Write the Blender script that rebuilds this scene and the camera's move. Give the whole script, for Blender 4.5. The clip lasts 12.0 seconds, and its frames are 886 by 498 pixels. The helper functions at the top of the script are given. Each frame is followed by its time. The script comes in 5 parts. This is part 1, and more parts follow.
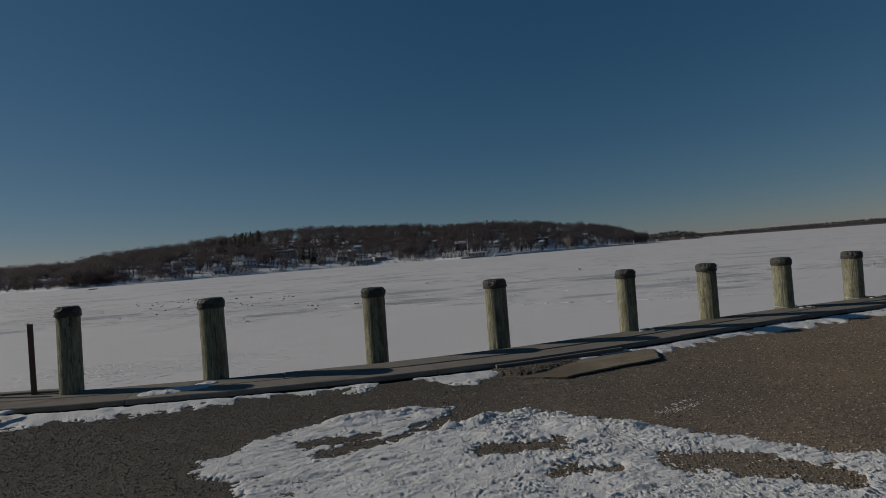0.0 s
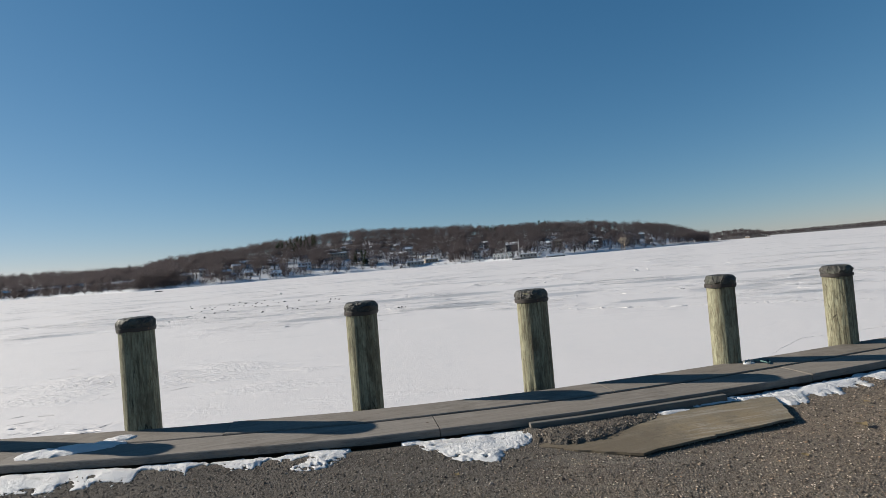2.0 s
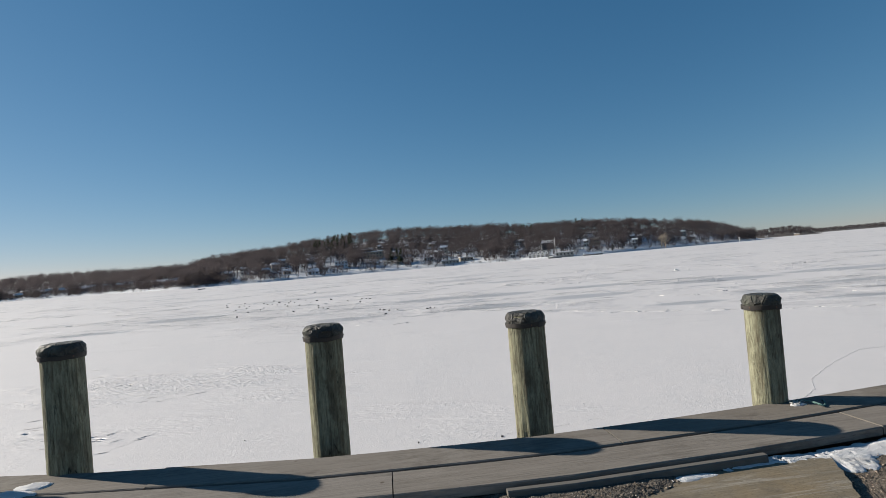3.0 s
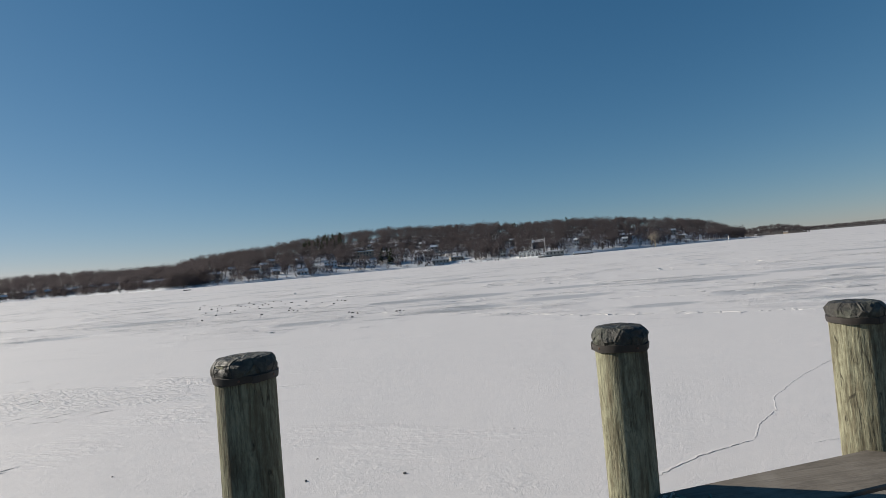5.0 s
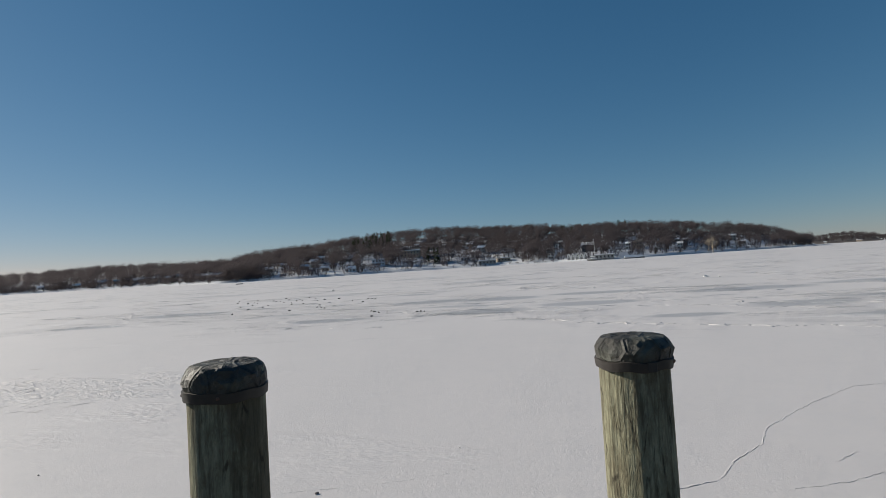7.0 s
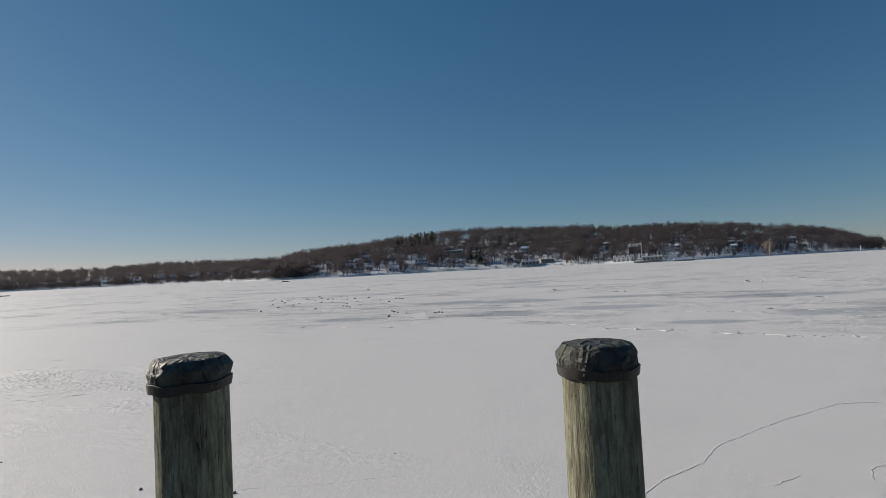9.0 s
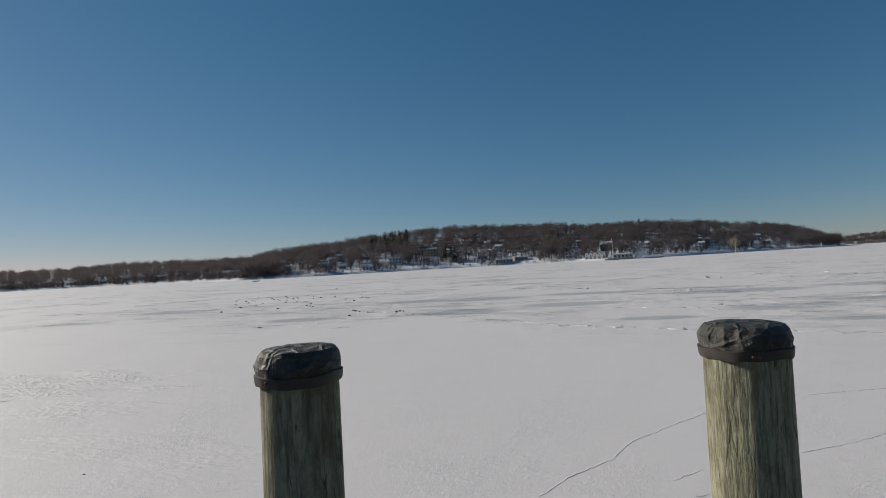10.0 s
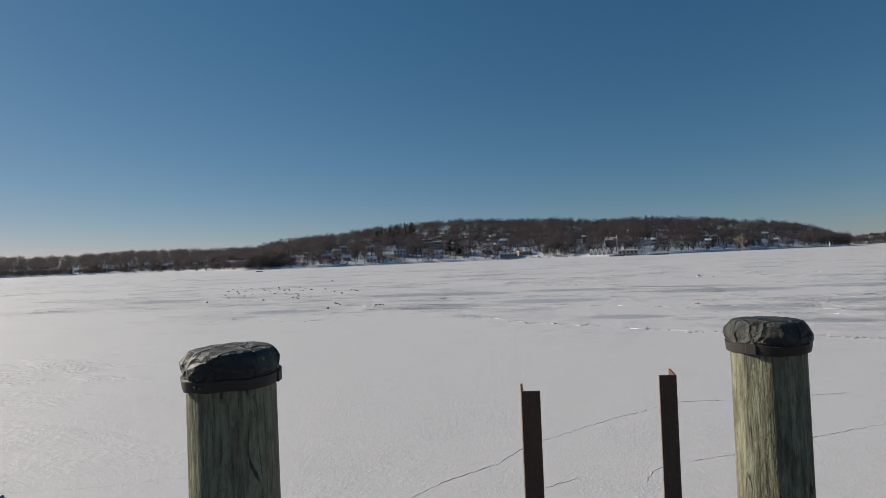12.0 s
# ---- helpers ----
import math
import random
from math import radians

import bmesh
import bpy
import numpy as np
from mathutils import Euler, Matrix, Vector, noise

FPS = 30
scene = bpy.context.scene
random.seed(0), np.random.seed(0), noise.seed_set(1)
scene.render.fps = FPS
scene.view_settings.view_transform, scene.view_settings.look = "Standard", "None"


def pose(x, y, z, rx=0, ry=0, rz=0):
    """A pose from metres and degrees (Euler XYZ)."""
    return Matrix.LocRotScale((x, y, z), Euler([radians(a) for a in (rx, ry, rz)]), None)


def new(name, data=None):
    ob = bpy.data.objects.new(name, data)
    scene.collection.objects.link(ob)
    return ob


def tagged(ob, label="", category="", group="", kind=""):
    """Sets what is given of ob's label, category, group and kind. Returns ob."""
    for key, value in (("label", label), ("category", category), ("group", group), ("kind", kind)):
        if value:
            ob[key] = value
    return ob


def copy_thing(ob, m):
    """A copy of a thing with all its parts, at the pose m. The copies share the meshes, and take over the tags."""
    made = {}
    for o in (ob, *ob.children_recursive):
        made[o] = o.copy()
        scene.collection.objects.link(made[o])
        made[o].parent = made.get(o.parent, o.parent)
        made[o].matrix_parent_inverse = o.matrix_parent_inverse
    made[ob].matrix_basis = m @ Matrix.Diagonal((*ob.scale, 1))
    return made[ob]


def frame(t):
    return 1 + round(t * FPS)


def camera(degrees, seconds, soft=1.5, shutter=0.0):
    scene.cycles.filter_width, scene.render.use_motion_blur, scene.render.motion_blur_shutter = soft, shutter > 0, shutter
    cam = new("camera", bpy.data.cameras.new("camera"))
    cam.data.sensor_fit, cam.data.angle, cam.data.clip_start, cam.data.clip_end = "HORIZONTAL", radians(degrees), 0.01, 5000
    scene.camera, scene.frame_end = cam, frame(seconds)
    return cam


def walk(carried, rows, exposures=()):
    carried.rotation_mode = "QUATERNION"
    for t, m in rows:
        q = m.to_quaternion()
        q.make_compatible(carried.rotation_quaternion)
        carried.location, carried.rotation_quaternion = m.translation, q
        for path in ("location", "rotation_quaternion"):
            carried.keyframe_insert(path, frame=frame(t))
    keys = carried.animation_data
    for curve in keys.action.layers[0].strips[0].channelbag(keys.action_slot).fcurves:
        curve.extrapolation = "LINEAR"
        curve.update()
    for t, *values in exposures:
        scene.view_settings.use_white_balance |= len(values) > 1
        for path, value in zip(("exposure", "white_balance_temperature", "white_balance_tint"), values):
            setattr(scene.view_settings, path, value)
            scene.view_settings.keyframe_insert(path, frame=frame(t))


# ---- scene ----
cam = camera(80.0, 12.0, soft=0.8)
PATH = [  # seconds, x, y, z, pitch, roll, yaw
    (0.0, -0.386, -2.705, 1.569, 0.70, 4.27, 3.62),
    (0.5, -0.411, -2.051, 1.557, 1.03, 4.41, 5.81),
    (1.0, -0.356, -1.529, 1.565, 1.14, 4.49, 7.23),
    (1.5, -0.287, -0.967, 1.534, 1.48, 4.56, 9.62),
    (2.0, -0.131, -0.384, 1.536, 1.29, 4.68, 9.19),
    (2.5, 0.041, 0.102, 1.620, 1.49, 4.62, 10.67),
    (2.7, 0.130, 0.309, 1.642, 1.43, 4.64, 11.64),
    (4.3, 1.165, 2.006, 1.670, 1.82, 4.89, 16.61),
    (4.5, 1.349, 2.195, 1.657, 1.65, 4.88, 15.33),
    (5.0, 1.697, 2.805, 1.592, 1.29, 4.92, 12.24),
    (5.5, 2.173, 3.086, 1.580, 1.34, 4.23, 11.82),
    (6.0, 2.601, 3.545, 1.529, 1.57, 3.77, 14.75),
    (6.5, 3.104, 4.027, 1.487, 1.72, 3.69, 16.68),
    (7.0, 3.555, 4.320, 1.459, 1.71, 3.51, 17.55),
    (7.5, 4.123, 4.432, 1.461, 1.78, 3.41, 18.63),
    (7.7, 4.308, 4.500, 1.420, 1.87, 3.29, 19.81),
    (9.3, 5.883, 5.311, 1.420, 1.99, 2.80, 22.45),
    (9.5, 6.102, 5.407, 1.413, 1.99, 2.92, 22.14),
    (10.0, 6.600, 5.709, 1.368, 1.67, 3.16, 19.77),
    (10.5, 7.034, 5.912, 1.373, 1.40, 2.64, 19.23),
    (11.0, 7.623, 5.913, 1.415, 1.27, 2.51, 18.89),
    (11.5, 8.112, 6.335, 1.377, 1.16, 2.51, 19.21),
    (12.0, 8.528, 6.633, 1.365, 0.97, 2.22, 20.50),
]
EXPOSURES = [(0.0, -0.88), (0.2, 0.0), (0.4, 0.57), (1.5, 0.57), (2.5, 0.55), (4.5, 0.34), (5.5, 0.28), (7.5, 0.12), (9.5, 0.06), (12.0, 0.07)]
walk(cam, [(t, pose(x, y, z, 90 + p, r, w)) for t, x, y, z, p, r, w in PATH], EXPOSURES)

# ---- light: low winter sun from the side, clear sky ----
SUN_EL = radians(24.5)
SUN_AZ = radians(-83.0)  # from +y towards +x
to_sun = Vector((math.sin(SUN_AZ) * math.cos(SUN_EL), math.cos(SUN_AZ) * math.cos(SUN_EL), math.sin(SUN_EL)))
world = bpy.data.worlds.new("sky")
scene.world = world
world.use_nodes = True
wn = world.node_tree
sky = wn.nodes.new("ShaderNodeTexSky")
sky.sky_type = "NISHITA"
sky.sun_disc = False
sky.sun_elevation = SUN_EL
sky.sun_rotation = SUN_AZ
sky.altitude = 0
sky.air_density = 0.8
sky.dust_density = 0.08
sky.ozone_density = 3.0
# cool tone of the clear winter air, channel by channel
parts = wn.nodes.new("ShaderNodeSeparateColor")
joined = wn.nodes.new("ShaderNodeCombineColor")
wn.links.new(sky.outputs[0], parts.inputs[0])
for i, (gain, power) in enumerate(((0.35, 1.13), (0.67, 0.78), (0.93, 0.66))):
    bend = wn.nodes.new("ShaderNodeMath")
    bend.operation = "POWER"
    bend.inputs[1].default_value = power
    level = wn.nodes.new("ShaderNodeMath")
    level.operation = "MULTIPLY"
    level.inputs[1].default_value = gain
    wn.links.new(parts.outputs[i], bend.inputs[0])
    wn.links.new(bend.outputs[0], level.inputs[0])
    wn.links.new(level.outputs[0], joined.inputs[i])
wn.links.new(joined.outputs[0], wn.nodes["Background"].inputs[0])
wn.nodes["Background"].inputs[1].default_value = 0.104
sun_data = bpy.data.lights.new("sun", "SUN")
sun_data.energy = 5.0
sun_data.angle = radians(0.53)
sun_data.color = (1.0, 0.92, 0.80)
sun = new("sun", sun_data)
sun.matrix_world = Matrix.Translation((-30, 0, 40)) @ to_sun.to_track_quat("Z", "Y").to_matrix().to_4x4()


ICE_Z = -2.26  # the ice lies this far below the yard


# ---- materials ----
class Mat:
    """A node material built up step by step."""

    def __init__(self, name, rough=0.8, metal=0.0, spec=0.4):
        self.m = bpy.data.materials.new(name)
        self.m.use_nodes = True
        self.t = self.m.node_tree
        self.b = self.t.nodes["Principled BSDF"]
        self.b.inputs["Roughness"].default_value = rough
        self.b.inputs["Metallic"].default_value = metal
        self.b.inputs["Specular IOR Level"].default_value = spec
        self.pos = self.node("ShaderNodeTexCoord").outputs["Object"]
        self.world = self.node("ShaderNodeNewGeometry").outputs["Position"]

    def node(self, kind, **props):
        n = self.t.nodes.new(kind)
        for k, v in props.items():
            setattr(n, k, v)
        return n

    def link(self, a, b):
        self.t.links.new(a, b)

    def put(self, socket, v):
        if hasattr(v, "is_output"):
            self.link(v, socket)
        else:
            socket.default_value = v

    def mapped(self, scale, vec=None, turn=0.0):
        n = self.node("ShaderNodeMapping")
        n.inputs["Scale"].default_value = scale
        n.inputs["Rotation"].default_value = (0, 0, turn)
        self.link(vec or self.pos, n.inputs[0])
        return n.outputs[0]

    def noise(self, scale, detail=4, rough=0.55, vec=None, dist=0.0):
        n = self.node("ShaderNodeTexNoise")
        n.inputs["Scale"].default_value = scale
        n.inputs["Detail"].default_value = detail
        n.inputs["Roughness"].default_value = rough
        n.inputs["Distortion"].default_value = dist
        self.link(vec or self.pos, n.inputs["Vector"])
        return n.outputs[0]

    def cells(self, scale, vec=None, feature="F1"):
        n = self.node("ShaderNodeTexVoronoi", feature=feature)
        n.inputs["Scale"].default_value = scale
        self.link(vec or self.pos, n.inputs["Vector"])
        return n

    def ramp(self, fac, *stops):
        n = self.node("ShaderNodeValToRGB")
        e = n.color_ramp.elements
        while len(e) < len(stops):
            e.new(0.5)
        for el, (p, c) in zip(e, stops):
            el.position = p
            el.color = (*c, 1) if isinstance(c, tuple) else (c, c, c, 1)
        self.link(fac, n.inputs[0])
        return n.outputs[0]

    def mix(self, fac, a, b, how="MIX"):
        n = self.node("ShaderNodeMix", data_type="RGBA", blend_type=how)
        self.put(n.inputs[0], fac)
        for s, v in ((n.inputs[6], a), (n.inputs[7], b)):
            self.put(s, (*v, 1) if isinstance(v, tuple) else v)
        return n.outputs[2]

    def math(self, op, a, b=0.0):
        n = self.node("ShaderNodeMath", operation=op)
        self.put(n.inputs[0], a)
        self.put(n.inputs[1], b)
        return n.outputs[0]

    def random(self):
        return self.node("ShaderNodeObjectInfo").outputs["Random"]

    def island(self):
        return self.node("ShaderNodeNewGeometry").outputs["Random Per Island"]

    def color(self, c):
        self.put(self.b.inputs["Base Color"], (*c, 1) if isinstance(c, tuple) else c)

    def rough(self, r):
        self.put(self.b.inputs["Roughness"], r)

    def bump(self, h, strength=0.5, distance=0.02):
        n = self.node("ShaderNodeBump")
        n.inputs["Strength"].default_value = strength
        n.inputs["Distance"].default_value = distance
        self.link(h, n.inputs["Height"])
        if self.b.inputs["Normal"].is_linked:
            self.link(self.b.inputs["Normal"].links[0].from_socket, n.inputs["Normal"])
        self.link(n.outputs[0], self.b.inputs["Normal"])


def plain(name, c, rough=0.7, metal=0.0, amount=0.25, scale=3.0):
    m = Mat(name, rough, metal)
    dark = tuple(x * (1 - amount) for x in c)
    m.color(m.mix(m.noise(scale, 5, 0.6), dark, c))
    return m.m


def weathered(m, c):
    """Darkens gravel towards the yard's south-west end, lightens and warms it towards the north-east."""
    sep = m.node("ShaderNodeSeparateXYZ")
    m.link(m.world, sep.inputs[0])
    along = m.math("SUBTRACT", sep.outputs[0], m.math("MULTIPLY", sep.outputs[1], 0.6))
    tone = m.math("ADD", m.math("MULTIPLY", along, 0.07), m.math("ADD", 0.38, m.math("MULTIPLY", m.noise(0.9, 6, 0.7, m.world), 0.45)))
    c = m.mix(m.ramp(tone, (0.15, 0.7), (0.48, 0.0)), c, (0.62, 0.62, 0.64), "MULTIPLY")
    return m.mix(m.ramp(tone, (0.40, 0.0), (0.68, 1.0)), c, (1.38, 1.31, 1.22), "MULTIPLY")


def make_gravel():
    m = Mat("gravel", 0.95, spec=0.2)
    sep = m.node("ShaderNodeSeparateXYZ")
    m.link(m.world, sep.inputs[0])
    clay = m.math("ADD", m.noise(0.55, 5, 0.65), m.math("MULTIPLY", m.math("SUBTRACT", sep.outputs[0], m.math("MULTIPLY", sep.outputs[1], 0.6)), 0.055))
    c = m.mix(m.ramp(clay, (0.36, 0.0), (0.78, 1.0)), (0.105, 0.086, 0.068), (0.30, 0.220, 0.148))
    v, v2 = m.cells(74), m.cells(150)
    c = m.mix(0.36, c, m.ramp(v.outputs["Color"], (0.1, (0.04, 0.035, 0.031)), (0.55, (0.125, 0.112, 0.097)), (0.95, (0.33, 0.305, 0.275))))
    c = m.mix(0.24, c, m.ramp(v2.outputs["Color"], (0.1, (0.04, 0.038, 0.036)), (0.9, (0.36, 0.33, 0.29))))
    c = m.mix(m.ramp(m.noise(120, 3, 0.7), (0.35, 0.55), (0.6, 0.0)), c, (0.045, 0.042, 0.038))
    c = m.mix(m.ramp(m.noise(2.2, 6, 0.7), (0.60, 0.0), (0.75, 0.4)), c, (0.20, 0.155, 0.10))
    c = m.mix(m.ramp(m.noise(1.1, 6, 0.75, m.mapped((0.3, 1, 1), None, radians(25))), (0.56, 0.0), (0.70, 0.3)), c, (0.27, 0.25, 0.22))
    c = m.mix(m.ramp(m.noise(0.8, 6, 0.75, m.mapped((0.4, 1, 1), None, radians(15))), (0.36, 0.4), (0.52, 0.0)), c, (0.10, 0.088, 0.075))
    c = m.mix(m.ramp(m.noise(24, 5, 0.75), (0.38, 0.65), (0.52, 0.0)), c, (0.055, 0.047, 0.039))
    c = m.mix(m.ramp(m.noise(33, 5, 0.75), (0.57, 0.0), (0.70, 0.4)), c, (0.27, 0.24, 0.20))
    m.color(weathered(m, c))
    m.bump(m.math("SUBTRACT", 1.0, v.outputs["Distance"]), 0.8, 0.012)
    m.bump(m.math("SUBTRACT", 1.0, v2.outputs["Distance"]), 0.6, 0.005)
    m.bump(m.noise(9, 5, 0.65), 0.4, 0.03)
    return m.m


def make_stone():
    m = Mat("stone", 0.9, spec=0.25)
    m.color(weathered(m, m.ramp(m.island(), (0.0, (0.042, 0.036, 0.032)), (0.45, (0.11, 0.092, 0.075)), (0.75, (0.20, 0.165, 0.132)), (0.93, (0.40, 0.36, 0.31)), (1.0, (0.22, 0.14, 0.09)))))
    m.bump(m.noise(160, 3), 0.3, 0.002)
    return m.m


def make_snow(name, dirt=0.15):
    m = Mat(name, 0.75, spec=0.3)
    c = m.mix(m.noise(6, 4), (0.56, 0.56, 0.57), (0.69, 0.685, 0.675))
    c = m.mix(m.ramp(m.noise(9, 6, 0.7), (0.58, 0.0), (0.80, dirt * 1.6)), c, (0.40, 0.36, 0.31))
    c = m.mix(m.ramp(m.noise(7, 6, 0.75, m.mapped((0.25, 1, 1), None, radians(12))), (0.54, 0.0), (0.74, dirt * 1.8)), c, (0.36, 0.34, 0.31))
    c = m.mix(m.ramp(m.noise(80, 3, 0.7), (0.68, 0.0), (0.76, dirt * 2)), c, (0.20, 0.18, 0.15))
    m.color(c)
    m.bump(m.noise(48, 6, 0.8, None, 0.8), 0.6, 0.02)
    m.bump(m.noise(160, 4, 0.75), 0.6, 0.006)
    return m.m


# dark, wind-scoured patches of the ice: x, y, half length, half width
PATCHES = [(-7.1, 56.2, 5.2, 2.6), (1.7, 47.7, 4.6, 2.2), (7.6, 37.4, 3.0, 1.1), (14.9, 42.5, 3.8, 2.2), (14.8, 57, 7, 2.6), (-5.9, 43.6, 4.5, 2.0), (2.3, 59.6, 6, 2.2), (-8.9, 85.5, 5, 2.4), (27.4, 61.6, 8, 2.4),
           (-41, 50.3, 5.5, 3.0), (-17.2, 40, 3.6, 1.6), (-14.1, 55.5, 5, 2.6), (-41.7, 39.9, 4, 1.4), (17, 36.2, 3, 0.9), (22, 47, 4.5, 1.3), (-24, 46, 3.2, 1.0)]
CRUSTS = [(-15.94, 18.79, 7, 3.0, 1.0), (-9.07, 16.42, 3.2, 1.4, 0.4), (-13.25, 12.39, 3.5, 1.2, 0.4), (-5.11, 14.42, 2.6, 1.0, 0.25), (-1.64, 13.87, 2.0, 0.8, 0.25)]  # and how rough


def make_ice():
    m = Mat("snowy_ice", 0.6, spec=0.3)
    w = m.world
    sep = m.node("ShaderNodeSeparateXYZ")
    m.link(w, sep.inputs[0])
    out = m.math("DIVIDE", sep.outputs[1], 300.0)  # distance out over the bay

    def blob(x, y, a, b, ragged, edge, turn=radians(12)):
        to = m.node("ShaderNodeMapping", vector_type="TEXTURE")
        to.inputs["Location"].default_value = (x, y, ICE_Z)
        to.inputs["Rotation"].default_value = (0, 0, turn)
        to.inputs["Scale"].default_value = (a, b, 1)
        m.link(w, to.inputs[0])
        ln = m.node("ShaderNodeVectorMath", operation="LENGTH")
        m.link(to.outputs[0], ln.inputs[0])
        return m.math("ADD", ln.outputs["Value"], m.math("MULTIPLY", m.math("SUBTRACT", edge, 0.5), ragged))

    def lenses(scale, share, size, edge, ragged=0.55):
        """Scattered long patches of bare ice with ragged ends."""
        v = m.cells(1.0, m.mapped(scale, w, radians(5)))
        v.voronoi_dimensions = "2D"
        v.inputs["Randomness"].default_value = 1.0
        grey = m.node("ShaderNodeSeparateColor")
        m.link(v.outputs["Color"], grey.inputs[0])
        r = m.math("ADD", v.outputs["Distance"], m.math("MULTIPLY", m.math("SUBTRACT", edge, 0.5), ragged))
        r = m.math("DIVIDE", r, m.math("ADD", m.math("MULTIPLY", grey.outputs[1], size), 0.05))
        return m.math("MULTIPLY", m.ramp(r, (0.55, 1.0), (1.0, 0.0)), m.ramp(grey.outputs[0], (1 - share, 0.0), (1 - share + 0.1, 1.0)))
    c = m.mix(m.noise(0.05, 5, 0.6, w), (0.568, 0.551, 0.548), (0.625, 0.601, 0.596))
    c = m.mix(m.ramp(m.noise(0.3, 6, 0.65, w), (0.42, 0.0), (0.72, 0.4)), c, (0.56, 0.55, 0.55))
    c = m.mix(m.ramp(m.noise(2.2, 6, 0.7, w, 0.6), (0.50, 0.0), (0.70, 0.35)), c, (0.54, 0.532, 0.535))
    edge = m.noise(0.5, 5, 0.65, m.mapped((0.5, 1.6, 1), w))
    wide = m.noise(0.12, 5, 0.7, m.mapped((0.5, 1.6, 1), w))
    near_side = m.ramp(out, (0.09, 0.0), (0.14, 1.0))
    far_side = m.ramp(out, (0.2, 0.0), (0.36, 1.0))
    dark = m.math("MULTIPLY", lenses((0.055, 0.16, 0), 0.26, 0.22, edge, 0.4), near_side)
    dark = m.math("MAXIMUM", dark, m.math("MULTIPLY", lenses((0.024, 0.075, 0), 0.6, 0.30, wide, 0.4), far_side))
    for x, y, a, b in PATCHES:
        dark = m.math("MAXIMUM", dark, m.ramp(blob(x, y, a, b, 0.8, edge), (0.68, 1.0), (1.0, 0.0)))
    c = m.mix(m.math("MULTIPLY", dark, 0.72), c, (0.37, 0.375, 0.385))
    # thin dark scratches and bright crusts out on the bay
    fine = m.noise(1.0, 7, 0.72, m.mapped((0.16, 0.55, 0.0), w, radians(9)), 0.6)
    mask = m.math("MULTIPLY", m.ramp(m.noise(0.09, 4, 0.6, w), (0.46, 0.0), (0.58, 1.0)), near_side)
    mask = m.math("MAXIMUM", mask, m.ramp(blob(-29.8, 50, 28, 12, 0.9, edge), (0.4, 0.9), (1.0, 0.0)))
    c = m.mix(m.math("MULTIPLY", m.ramp(fine, (0.56, 0.0), (0.585, 0.9)), mask), c, (0.30, 0.305, 0.315))
    c = m.mix(m.math("MULTIPLY", m.ramp(fine, (0.40, 0.7), (0.43, 0.0)), mask), c, (0.76, 0.75, 0.74))
    m.color(c)
    m.rough(m.math("SUBTRACT", 0.75, m.math("MULTIPLY", dark, 0.25)))
    m.bump(m.noise(0.8, 6, 0.6, w), 0.12, 0.08)
    # wind crust: broken flakes in ragged fields
    crust = m.ramp(m.noise(0.3, 6, 0.75, w), (0.56, 0.0), (0.68, 0.14))
    for x, y, a, b, amount in CRUSTS:
        crust = m.math("MAXIMUM", crust, m.ramp(blob(x, y, a, b, 3.4, edge), (0.3, amount), (1.1, 0.0)))
    flakes = m.cells(6.0, m.mapped((0.7, 1.1, 1), w, radians(-30)), "F1")
    flakes.inputs["Randomness"].default_value = 1.0
    ripples = m.math("ADD", m.noise(7, 4, 0.65, m.mapped((0.7, 1.1, 1), w, radians(-35)), 0.6), m.math("MULTIPLY", flakes.outputs["Distance"], 0.6))
    m.bump(m.math("MULTIPLY", crust, ripples), 0.85, 0.07)
    drifts = m.noise(1.0, 6, 0.72, m.mapped((0.9, 3.4, 1), w, radians(8)), 0.6)
    m.bump(m.math("MULTIPLY", mask, drifts), 1.0, 0.2)
    m.bump(m.noise(14, 6, 0.75, w), 0.42, 0.022)
    m.bump(m.math("MULTIPLY", m.ramp(m.noise(0.35, 5, 0.7, w), (0.45, 0.1), (0.6, 1.0)), m.noise(30, 5, 0.8, w, 0.5)), 0.5, 0.016)
    return m.m


